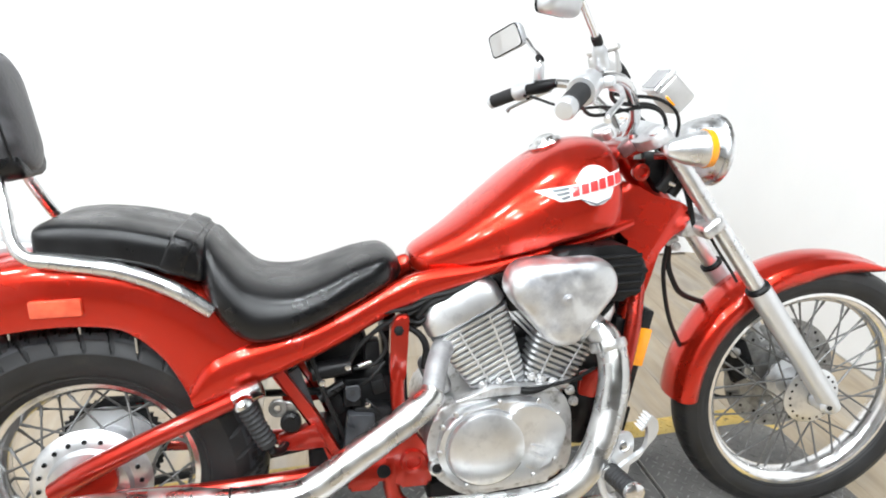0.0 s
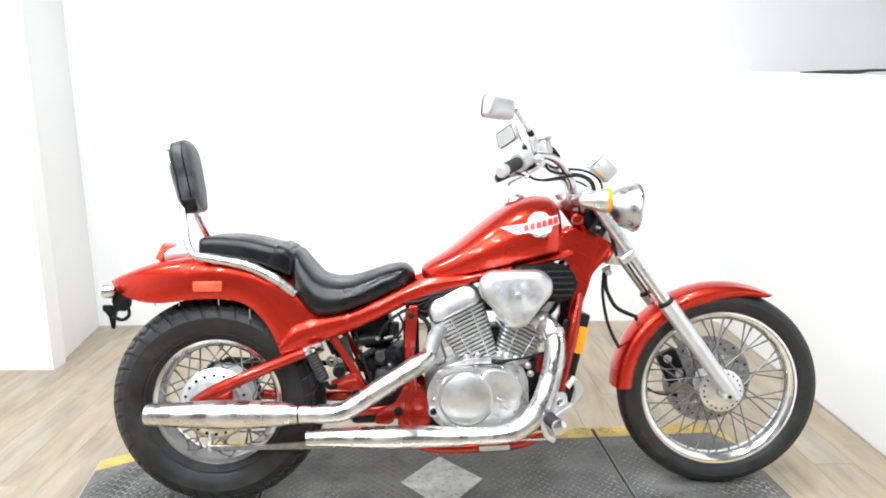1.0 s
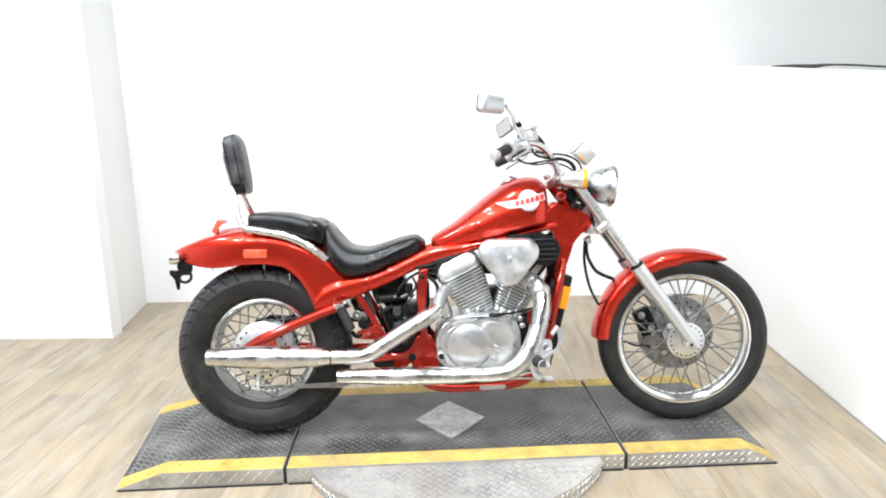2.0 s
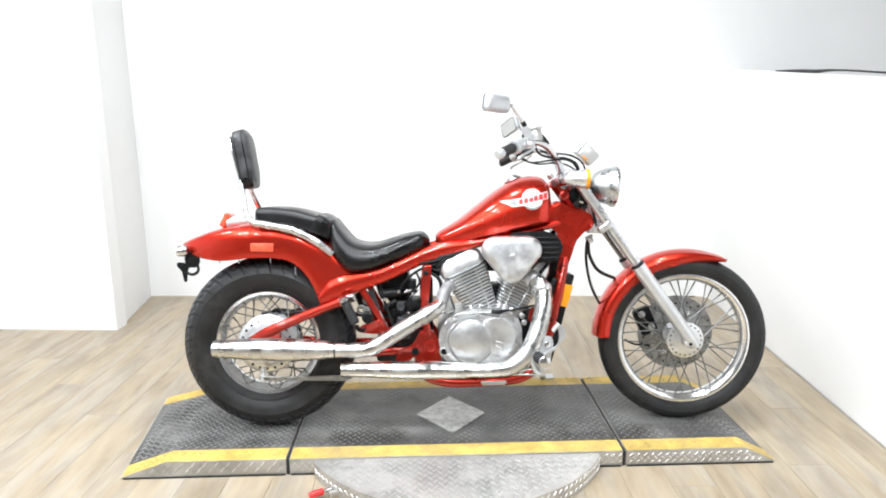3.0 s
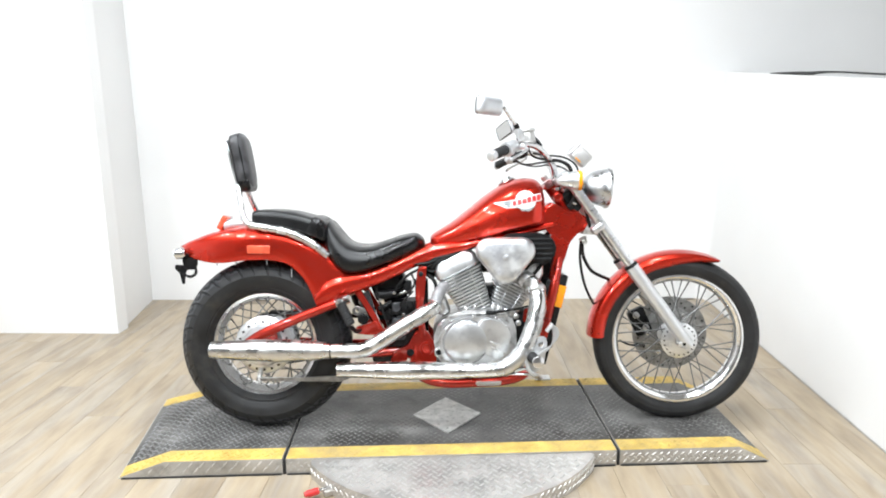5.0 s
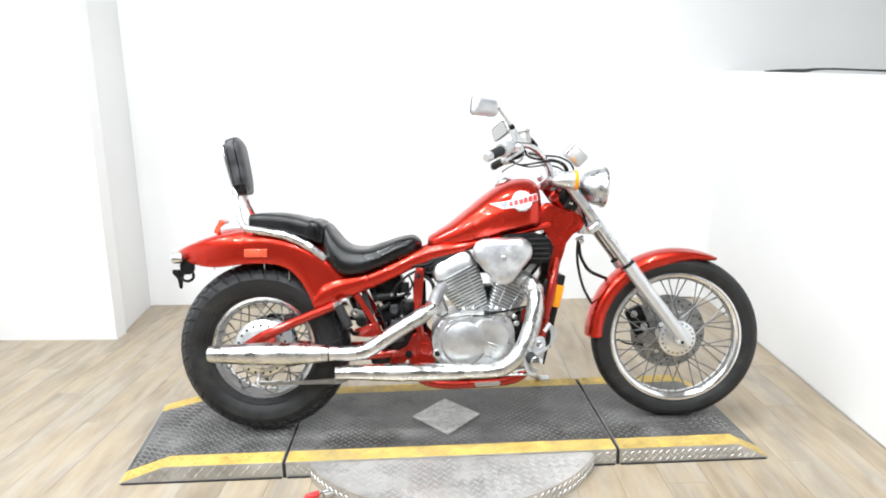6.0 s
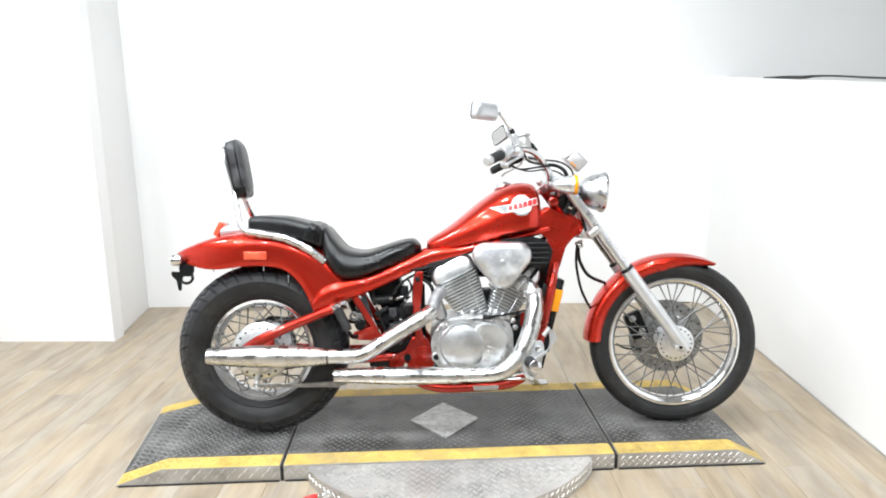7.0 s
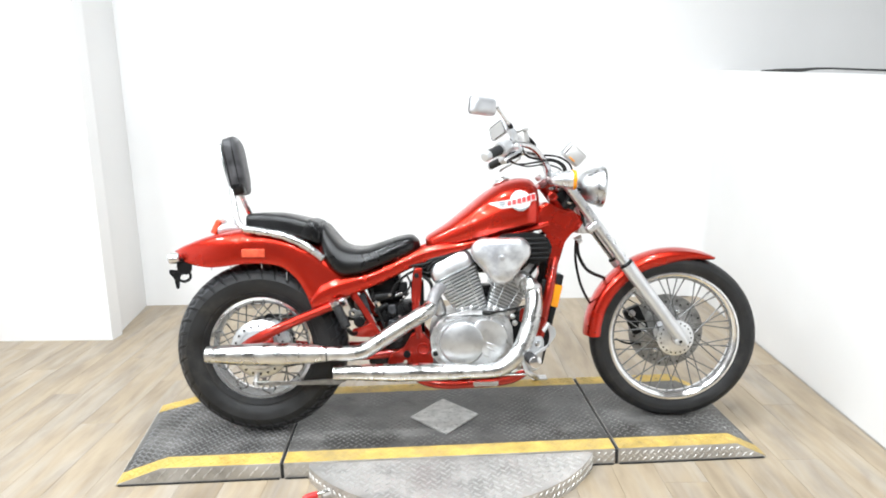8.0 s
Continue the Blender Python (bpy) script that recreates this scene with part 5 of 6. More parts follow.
# radiator
bm = bmesh.new()
RM = Matrix.Translation((1.094, 0, 0.410)) @ pose(0, 0, 0, 0, 14.5, 0)
box(bm, (0.036, 0.165, 0.350), RM, 0.006, 2)
rad = part("radiator", bm, BLACK, bike, "black radiator")
for s in (-1, 1):
    bm = bmesh.new()
    box(bm, (0.036, 0.008, 0.085), RM @ Matrix.Translation((0.002, s * 0.0855, 0.093)), 0.003, 2)
    part("radiator_reflector", bm, AMBER, rad, "amber side reflector")
    bm = bmesh.new()
    box(bm, (0.046, 0.006, 0.060), RM @ Matrix.Translation((0.0, s * 0.084, -0.075)), 0.002, 1)
    part("radiator_tank", bm, BLACK, rad)

# engine
bm = bmesh.new()
prism(bm, rounded([(0.655, 0.28), (0.64, 0.36), (0.67, 0.43), (0.78, 0.455), (0.92, 0.45), (0.950, 0.40), (0.952, 0.285), (0.925, 0.235), (0.72, 0.225)], 0.03, 5), -0.125, 0.125, 0.015, 3)
case = part("crankcase", bm, CAST, bike, "cast aluminium crankcase")
bm = bmesh.new()
prism(bm, rounded([(0.70, 0.26), (0.655, 0.33), (0.685, 0.42), (0.80, 0.440), (0.885, 0.430), (0.926, 0.385), (0.918, 0.30), (0.86, 0.262), (0.78, 0.25)], 0.045, 6), -0.150, -0.12, 0.010, 3)
part("side_cover", bm, ALU, case, "polished engine side cover")
bm = bmesh.new()
lathe(bm, [(0, 0), (0.081, 0), (0.081, 0.008), (0.077, 0.015), (0.072, 0.017), (0.04, 0.022), (0, 0.024)], axis_y(0.760, -0.146, 0.346), 56, closed=False)
part("clutch_cover", bm, ALU, case, "round polished clutch cover")
# dark ring added for the shade round the clutch cover's edge
bm = bmesh.new()
lathe(bm, [(0.076, 0), (0.0845, 0), (0.0845, 0.0055), (0.076, 0.0055)], axis_y(0.760, -0.1465, 0.346), 56)
part("cover_gasket", bm, CYL, case, "dark ring for the shade round the clutch cover")
bm = bmesh.new()
prism(bm, rounded([(0.805, 0.420), (0.839, 0.431), (0.886, 0.422), (0.922, 0.392), (0.928, 0.346), (0.882, 0.292), (0.846, 0.286), (0.815, 0.33)], 0.022, 5), -0.161, -0.145, 0.006, 3)
part("alternator_cover", bm, ALU, case, "low polished trapezoid cover")
for za, zb in ((0.346, 0.330), (0.330, 0.306)):
    bm = bmesh.new()
    tube(bm, [(0.850, -0.160, za), (0.866, -0.1615, (za + zb) / 2 + 0.002), (0.884, -0.160, zb + 0.004)], [0.003, 0.004, 0.002], 4, 10)
    part("cover_ridge", bm, ALU, case)
bm = bmesh.new()
prism(bm, rounded([(0.70, 0.443), (0.78, 0.462), (0.90, 0.458), (0.925, 0.44), (0.90, 0.43), (0.80, 0.446), (0.71, 0.432)], 0.006, 3), -0.132, -0.110, 0.003, 2)
part("case_flange", bm, CAST, case, "cast case flange")


def cylinder(base, lean, w0, w1, name, label):
    """A finned cylinder with its head: fins are parts of their own."""
    F = Matrix.Translation(base) @ Matrix.Rotation(radians(lean), 4, "Y")
    bm = bmesh.new()
    rows = []
    for z, k in ((-0.03, 0.0), (0.18, 1.0)):
        w = w0 + (w1 - w0) * k
        rows.append([F @ Vector((a, b, z)) for a, b in rounded([(-w * 0.42, -0.085), (w * 0.42, -0.085), (w * 0.42, 0.085), (-w * 0.42, 0.085)], 0.03, 5)])
    grid(bm, rows, True, True)
    # core is darker than the fins, to deepen the shade between them
    cyl = part(name, bm, CYL, bike, label)
    n = 14
    for i in range(n):
        k = i / (n - 1)
        w = w0 + (w1 - w0) * k
        z = 0.01 + 0.16 * k
        fb = bmesh.new()
        rows = []
        for dz, g in ((-0.0040, 0), (-0.0028, 0.002), (0.0028, 0.002), (0.0040, 0)):
            rows.append([F @ Vector((a, b, z + dz)) for a, b in rounded([(-w * 0.5 - g, -0.103 - g), (w * 0.5 + g, -0.103 - g), (w * 0.5 + g, 0.103 + g), (-w * 0.5 - g, 0.103 + g)], 0.022, 4)])
        grid(fb, rows, True, True)
        part("fin", fb, ALU, cyl)
    for a in (-0.18, 0.24):
        bm = bmesh.new()
        straight(bm, F @ Vector((a * w0, -0.1045, 0.008)), F @ Vector((a * w1, -0.1045, 0.172)), 0.0028, 8)
        part("fin_web", bm, ALU, cyl)
    bm = bmesh.new()
    rows = []
    for z, ww, hy in ((0.178, 0.50, 0.10), (0.186, 0.53, 0.108), (0.215, 0.52, 0.108), (0.242, 0.44, 0.098), (0.256, 0.30, 0.075)):
        rows.append([F @ Vector((a, b, z)) for a, b in rounded([(-w1 * ww, -hy), (w1 * ww, -hy), (w1 * ww, hy), (-w1 * ww, hy)], 0.035, 5)])
    grid(bm, rows, True, True)
    part("head_cover", bm, ALU, cyl, "polished cylinder head cover")
    return F


cylinder((0.818, 0, 0.435), -25, 0.105, 0.165, "rear_cylinder", "finned rear cylinder")
cylinder((0.893, 0, 0.430), 27, 0.10, 0.15, "front_cylinder", "finned front cylinder")

# air cleaner
bm = bmesh.new()
tri = []
for (px, pz), (a0, a1) in (((0.848, 0.679), (90, 207)), ((0.907, 0.608), (207, 333)), ((0.965, 0.679), (333, 450))):
    tri += [(px + 0.050 * math.cos(radians(a0 + (a1 - a0) * k / 9)), pz + 0.050 * math.sin(radians(a0 + (a1 - a0) * k / 9))) for k in range(10)]
ctr = Vector((0.905, 0.663))
rows = []
for y, k in ((-0.12, 0.95), (-0.158, 0.985), (-0.172, 1.0), (-0.184, 0.99), (-0.194, 0.955), (-0.201, 0.89), (-0.205, 0.80), (-0.207, 0.66), (-0.2085, 0.4), (-0.209, 0.12)):
    rows.append([(ctr.x + (x - ctr.x) * k, y, ctr.y + (z - ctr.y) * k) for x, z in tri])
grid(bm, rows, True, True)
air = part("air_cleaner_cover", bm, SATIN, bike, "polished triangular air cleaner cover", 50)
bm = bmesh.new()
lathe(bm, [(0, 0), (0.011, 0), (0.011, 0.003), (0.007, 0.004), (0.006, 0.006), (0, 0.006)], axis_y(0.906, -0.2075, 0.659), 20, closed=False)
part("cover_bolt", bm, SATIN, air)
bm = bmesh.new()
prism(bm, rounded([(0.90, 0.645), (0.90, 0.738), (1.045, 0.744), (1.094, 0.715), (1.098, 0.66), (1.06, 0.625)], 0.03, 5), -0.15, 0.15, 0.012, 3)
abox = part("air_box", bm, BLACK, bike, "black ribbed air box")
for i in range(5):
    bm = bmesh.new()
    straight(bm, (0.97, -0.151, 0.648 + 0.018 * i), (1.080, -0.151, 0.648 + 0.018 * i), 0.0045, 8)
    part("rib", bm, BLACK, abox)

# exhaust
bm = bmesh.new()
tube(bm, [(0.652, -0.170, 0.490), (0.640, -0.182, 0.476), (0.59, -0.203, 0.450), (0.50, -0.215, 0.398), (0.42, -0.219, 0.349), (0.37, -0.218, 0.336), (0.267, -0.214, 0.336)], [0.024, 0.027, 0.0285, 0.0285, 0.0275, 0.027, 0.027], 6, 24)
pipe = part("rear_exhaust_pipe", bm, EXH, bike, "chrome rear exhaust pipe")
bm = bmesh.new()
tube(bm, [(0.273, -0.214, 0.336), (0.260, -0.2135, 0.336), (0.197, -0.212, 0.337), (0.096, -0.209, 0.339), (-0.026, -0.205, 0.341), (-0.134, -0.201, 0.343), (-0.152, -0.200, 0.3435)], [0.0275, 0.0285, 0.0365, 0.0405, 0.037, 0.0305, 0.029], 6, 32)
muf = part("upper_muffler", bm, EXH, bike, "tapered chrome upper muffler")
# black disc stands in for the shaded bore of the capped muffler
bm = bmesh.new()
lathe(bm, [(0, 0), (0.022, 0), (0.022, 0.002), (0, 0.002)], Matrix.Translation((-0.153, -0.200, 0.3435)) @ pose(0, 0, 0, 0, -90, 0), 20, closed=False)
part("muffler_opening", bm, BLACK, muf)
bm = bmesh.new()
lathe(bm, [(0.0265, -0.0022), (0.0288, -0.0022), (0.0292, 0), (0.0288, 0.0022), (0.0265, 0.0022)], Matrix.Translation((0.2755, -0.214, 0.336)) @ pose(0, 0, 0, 0, 90, 0), 28)
part("muffler_joint", bm, BLACK, muf, "dark joint line")
bm = bmesh.new()
tube(bm, [(0.985, -0.10, 0.575), (1.018, -0.135, 0.545), (1.024, -0.165, 0.48), (0.995, -0.19, 0.38), (0.952, -0.205, 0.305), (0.90, -0.21, 0.265), (0.84, -0.213, 0.255), (0.72, -0.215, 0.255)], [0.026, 0.030, 0.032, 0.032, 0.031, 0.029, 0.0265, 0.0255], 6, 24)
part("front_exhaust_pipe", bm, EXH, bike, "chrome front exhaust pipe")
bm = bmesh.new()
tube(bm, [(0.745, -0.215, 0.2545), (0.725, -0.215, 0.255), (0.705, -0.2155, 0.2555), (0.63, -0.216, 0.258), (0.51, -0.217, 0.2605), (0.39, -0.219, 0.265), (0.31, -0.22, 0.2665), (0.297, -0.22, 0.2667)], [0.0262, 0.0268, 0.0285, 0.0312, 0.0318, 0.0278, 0.0248, 0.0238], 6, 32)
muf2 = part("lower_muffler", bm, EXH, bike, "tapered chrome lower muffler")
bm = bmesh.new()
lathe(bm, [(0.0255, -0.010), (0.0285, -0.010), (0.0300, 0), (0.0285, 0.010), (0.0255, 0.010)], Matrix.Translation((0.728, -0.215, 0.255)) @ pose(0, 0, 0, 0, 90, 0), 28)
part("muffler_collar", bm, EXH, muf2, "chrome clamp collar")
# shaded bore of the lower muffler, again a black disc
bm = bmesh.new()
lathe(bm, [(0, 0), (0.018, 0), (0.018, 0.002), (0, 0.002)], Matrix.Translation((0.2965, -0.22, 0.2667)) @ pose(0, 0, 0, 0, -90, 0), 20, closed=False)
part("muffler_opening", bm, BLACK, muf2)

# tail lamp
bm = bmesh.new()
box(bm, (0.022, 0.085, 0.056), Matrix.Translation((-0.147, 0, 0.792)) @ pose(0, 0, 0, 0, 28, 0), 0.006, 3)
part("tail_lamp", bm, LENSRED, bike, "red tail lamp lens")

# ---------------------------------------------------------------- motorcycle, smaller parts
from mathutils.bvhtree import BVHTree

tank_tree = BVHTree.FromPolygons([v.co for v in tank.data.vertices], [p.vertices for p in tank.data.polygons])


def on_tank(x, z, lift):
    hit = tank_tree.ray_cast(Vector((x, -0.5, z)), Vector((0, 1, 0)))
    return Vector((x, hit[0].y - lift, z)) if hit[0] else None


def decal(outline, lift, material, name, parent, label="", step=0.006):
    """A thin printed shape laid on the side of the tank."""
    bm = bmesh.new()
    f = bm.faces.new([bm.verts.new((x, 0, z)) for x, z in outline])
    bmesh.ops.triangulate(bm, faces=[f])
    for i in range(5):
        long_edges = [e for e in bm.edges if e.calc_length() > step]
        if long_edges:
            bmesh.ops.subdivide_edges(bm, edges=long_edges, cuts=1)
            bmesh.ops.triangulate(bm, faces=bm.faces)
    for v in bm.verts:
        p = on_tank(v.co.x, v.co.z, lift)
        v.co = p if p else Vector((v.co.x, -0.12, v.co.z))
    return part(name, bm, material, parent, label, 80)


circle = [(0.986 + 0.038 * math.cos(a), 0.860 + 0.038 * math.sin(a)) for a in (2 * math.pi * k / 32 for k in range(32))]
emblem = decal(circle, 0.0012, WHITE, "tank_emblem", tank, "white winged emblem with a red bar of print")
decal([(0.868, 0.853), (0.945, 0.864), (1.044, 0.888), (1.048, 0.862), (0.95, 0.836), (0.915, 0.832)], 0.0022, WHITE, "emblem_wing", tank)
for i in range(3):
    z = 0.858 - 0.0075 * i
    decal([(0.898 + 0.008 * i, z - 0.0035), (0.932, z + 0.0015), (0.932, z - 0.0028), (0.902 + 0.008 * i, z - 0.007)], 0.0048, PRINTGREY, "emblem_stripe", tank)
for i in range(6):
    x = 0.937 + 0.0180 * i
    z = 0.8415 + 0.0038 * i
    w, h = (0.0138, 0.0146, 0.0150, 0.0140, 0.0152, 0.0156)[i], 0.0175 + 0.0006 * i
    decal([(x, z), (x + w, z + 0.0026), (x + w, z + 0.0026 + h), (x, z + h)], 0.0052, PRINTRED, "emblem_bar", tank)
decal([(0.955, 0.834), (0.985, 0.822), (1.015, 0.834), (1.018, 0.838), (0.985, 0.827), (0.951, 0.838)], 0.0044, PRINTGREY, "emblem_stripe", tank)

# strap over the pillion seat
bm = bmesh.new()
rows = []
for x, zb, zt, w in [(0.180, 0.748, 0.8125, 0.1315), (0.184, 0.746, 0.8145, 0.1335), (0.212, 0.736, 0.8030, 0.1325), (0.216, 0.734, 0.7995, 0.1305)]:
    half_p = [(max(0, u) * w, zb + v * (zt - zb)) for u, v in catmull(PADP, 4)]
    rows.append([(x + 0.03 * (z - zb) / (zt - zb), -y, z) for y, z in half_p] + [(x + 0.03 * (z - zb) / (zt - zb), y, z) for y, z in half_p[::-1][1:-1]])
grid(bm, rows, True, True)
part("seat_strap", bm, VINYL, pil, "black vinyl hand strap", 30)
# electrics behind the rear cylinder
def block(name, size, m, material, label="", bevel=0.006):
    b = bmesh.new()
    box(b, size, m, bevel, 2)
    return part(name, b, material, bike, label)


block("battery_box", (0.125, 0.13, 0.20), pose(0.535, 0.0, 0.385), BLACK, "black battery box")
block("fuse_box", (0.075, 0.05, 0.12), pose(0.535, -0.075, 0.375, 0, 8, 0), BLACK, "black fuse box")
block("connector", (0.034, 0.03, 0.028), pose(0.503, -0.085, 0.455, 0, 5, 0), BLACK, "black wiring connector", 0.003)
block("connector", (0.026, 0.03, 0.03), pose(0.556, -0.08, 0.475, 0, -12, 0), BLACK, "black wiring connector", 0.003)
block("relay_panel", (0.095, 0.07, 0.11), pose(0.487, 0.03, 0.535, 0, -14, 0), BLACK, "black relay panel", 0.008)
block("rectifier", (0.05, 0.08, 0.20), pose(0.600, 0.03, 0.46), BLACK, "black finned rectifier", 0.006)
block("relay", (0.03, 0.035, 0.05), pose(0.548, -0.06, 0.54), BLACK, "", 0.004)
block("relay", (0.03, 0.035, 0.045), pose(0.475, -0.06, 0.44, 0, -30, 0), BLACK, "", 0.004)
block("tool_box", (0.13, 0.16, 0.10), pose(0.47, 0.02, 0.565, 0, -18, 0), BLACK, "black tool box", 0.01)
bm = bmesh.new()
straight(bm, (0.428, -0.075, 0.512), (0.505, -0.075, 0.519), 0.018, 18)
part("ignition_coil", bm, BLACK, bike, "black ignition coil")
bm = bmesh.new()
straight(bm, (0.44, -0.085, 0.46), (0.49, -0.085, 0.487), 0.011, 12)
part("ignition_coil", bm, BLACK, bike)
bm = bmesh.new()
prism(bm, rounded([(0.381, 0.524), (0.404, 0.538), (0.430, 0.450), (0.412, 0.446), (0.396, 0.480)], 0.005, 2), -0.103, -0.094, 0.002, 1)
part("regulator_plate", bm, SLATE, bike, "slate grey side panel")
bm = bmesh.new()
prism(bm, rounded([(0.490, 0.486), (0.518, 0.486), (0.520, 0.460), (0.506, 0.450), (0.490, 0.460)], 0.004, 2), -0.103, -0.097, 0.0015, 1)
lug = part("seat_lug", bm, SLATE, bike, "dark steel mounting lug")
# black disc for the dark inside the lug's hole
bm = bmesh.new()
lathe(bm, [(0, 0), (0.0055, 0), (0.0055, 0.0012), (0, 0.0012)], axis_y(0.504, -0.103, 0.472), 14, closed=False)
part("lug_hole", bm, DARK, lug)
bm = bmesh.new()
prism(bm, rounded([(0.492, 0.432), (0.545, 0.424), (0.540, 0.350), (0.478, 0.344)], 0.006, 3), -0.112, -0.085, 0.004, 2)
part("fuse_cover", bm, SLATE, bike, "dark grey fuse cover")
for x, z in ((0.498, 0.524), (0.447, 0.497), (0.532, 0.442)):
    bm = bmesh.new()
    lathe(bm, [(0, 0), (0.006, 0), (0.006, 0.004), (0, 0.005)], axis_y(x, -0.096, z), 10, closed=False)
    part("small_bolt", bm, CHROME, bike, "small plated bolt")
for pts, r in (([(0.50, -0.08, 0.52), (0.52, -0.09, 0.56), (0.57, -0.09, 0.60), (0.64, -0.085, 0.625), (0.69, -0.08, 0.645)], 0.005),
               ([(0.51, -0.085, 0.515), (0.55, -0.095, 0.525), (0.575, -0.095, 0.56), (0.56, -0.09, 0.60)], 0.004),
               ([(0.43, -0.085, 0.55), (0.45, -0.095, 0.47), (0.475, -0.095, 0.40), (0.49, -0.09, 0.35)], 0.005),
               ([(0.45, -0.09, 0.56), (0.55, -0.10, 0.625), (0.63, -0.095, 0.635), (0.71, -0.09, 0.672), (0.76, -0.08, 0.69)], 0.0055),
               ([(0.52, -0.09, 0.48), (0.54, -0.105, 0.50), (0.57, -0.10, 0.53)], 0.003),
               ([(0.53, -0.09, 0.45), (0.55, -0.10, 0.43), (0.565, -0.09, 0.39), (0.56, -0.09, 0.33)], 0.003),
               ([(0.60, -0.08, 0.66), (0.61, -0.09, 0.62), (0.64, -0.09, 0.60), (0.665, -0.09, 0.615)], 0.004)):
    bm = bmesh.new()
    tube(bm, pts, r, 5, 8)
    part("wire", bm, CABLE, bike, "black wiring")
bm = bmesh.new()
straight(bm, (0.52, -0.09, 0.522), (0.545, -0.093, 0.53), 0.005, 10)
part("wire_clip", bm, CHROME, bike)

for pts, r in (([(0.60, -0.085, 0.640), (0.66, -0.092, 0.652), (0.72, -0.090, 0.662), (0.79, -0.085, 0.690), (0.86, -0.08, 0.70)], 0.008),
               ([(0.64, -0.088, 0.610), (0.665, -0.096, 0.640), (0.71, -0.092, 0.650), (0.75, -0.085, 0.668), (0.80, -0.07, 0.665)], 0.006),
               ([(0.60, -0.07, 0.60), (0.64, -0.08, 0.575), (0.655, -0.085, 0.545), (0.65, -0.08, 0.50)], 0.007),
               ([(1.00, -0.10, 0.565), (1.03, -0.11, 0.60), (1.055, -0.10, 0.625), (1.085, -0.09, 0.635)], 0.006)):
    bm = bmesh.new()
    tube(bm, pts, r, 5, 8)
    part("hose", bm, CABLE, bike, "black hose")
block("coil_bracket", (0.085, 0.10, 0.075), pose(0.655, 0.0, 0.615, 0, -20, 0), BLACK, "black bracket under the frame rail", 0.01)
bm = bmesh.new()
prism(bm, rounded([(0.985, 0.455), (1.040, 0.462), (1.050, 0.430), (1.020, 0.392), (0.980, 0.405)], 0.010, 3), -0.088, -0.076, 0.003, 2)
part("engine_mount", bm, REDF, bike, "red engine mount plate")

# carburettor side and inner engine; black bodies also stand in for shaded gaps
block("carburettor", (0.10, 0.13, 0.075), pose(0.865, 0.0, 0.628), BLACK, "dark carburettor body", 0.02)
block("engine_core", (0.12, 0.12, 0.09), pose(0.85, 0.0, 0.495), BLACK, "", 0.02)
block("fan_shroud", (0.05, 0.14, 0.22), pose(1.072, 0.0, 0.455, 0, 13, 0), BLACK, "black radiator fan shroud", 0.012)
block("oil_filter_cover", (0.08, 0.16, 0.16), pose(0.985, 0.0, 0.36, 0, 10, 0), BLACK, "black engine front cover", 0.02)
block("inner_panel", (0.13, 0.09, 0.17), pose(1.055, 0.0, 0.635, 0, 8, 0), BLACK, "black inner panel", 0.02)
block("sump", (0.30, 0.18, 0.06), pose(0.80, 0.0, 0.215), BLACK, "dark sump", 0.015)
block("swingarm_bridge", (0.12, 0.17, 0.10), pose(0.47, 0.0, 0.305), BLACK, "black swingarm bridge", 0.015)
block("neck_cover", (0.06, 0.10, 0.07), pose(1.175, 0.0, 0.865, 0, -36, 0), BLACK, "black plastic neck cover", 0.01)
bm = bmesh.new()
tube(bm, [(0.985, -0.10, 0.60), (1.01, -0.12, 0.63), (1.045, -0.12, 0.655), (1.07, -0.11, 0.70)], 0.006, 5, 8)
part("hose", bm, CABLE, bike, "black hose")
bm = bmesh.new()
tube(bm, [(0.90, -0.125, 0.452), (0.95, -0.13, 0.462), (1.01, -0.10, 0.468)], 0.004, 5, 8)
part("clutch_cable", bm, CABLE, bike, "black clutch cable")
bm = bmesh.new()
lathe(bm, [(0, 0), (0.017, 0), (0.017, 0.016), (0.012, 0.018), (0.011, 0.012), (0, 0.012)], axis_y(0.662, -0.12, 0.305), 24, closed=False)
part("oil_filler", bm, CAST, case, "cast oil filler neck")
bm = bmesh.new()
lathe(bm, [(0, 0), (0.0105, 0), (0.0105, 0.002), (0, 0.002)], axis_y(0.662, -0.1325, 0.305), 20, closed=False)
part("oil_window", bm, BLACK, case)
bm = bmesh.new()
box(bm, (0.05, 0.06, 0.09), pose(0.675, -0.06, 0.475, 0, -20, 0), 0.02, 3)
part("starter_motor", bm, CAST, case, "cast starter housing")
bolt = bmesh.new()
lathe(bolt, [(0, 0), (0.0062, 0), (0.0062, 0.004), (0.0045, 0.006), (0, 0.006)], Matrix.Identity(4), 8, closed=False)
bolt_me = mesh_of("bolt", bolt, CAST)
for bx, bz in ((0.672, 0.40), (0.665, 0.345), (0.70, 0.425), (0.79, 0.44), (0.87, 0.435), (0.912, 0.40), (0.918, 0.345), (0.905, 0.30), (0.86, 0.270), (0.72, 0.266)):
    ob = new("bolt", bolt_me)
    ob.parent = case
    ob.matrix_local = axis_y(bx, -0.1485, bz)
for px, pz in ((0.616, 0.318), (0.556, 0.302)):
    bm = bmesh.new()
    lathe(bm, [(0, 0), (0.024, 0), (0.026, 0.004), (0.024, 0.012), (0.016, 0.013), (0.014, 0.008), (0, 0.008)] if px > 0.6 else [(0, 0), (0.014, 0), (0.014, 0.006), (0, 0.007)], axis_y(px, -0.113, pz), 24, closed=False)
    part("pivot_boss", bm, REDF if px > 0.6 else BLACK, bike)

# exhaust flanges
bm = bmesh.new()
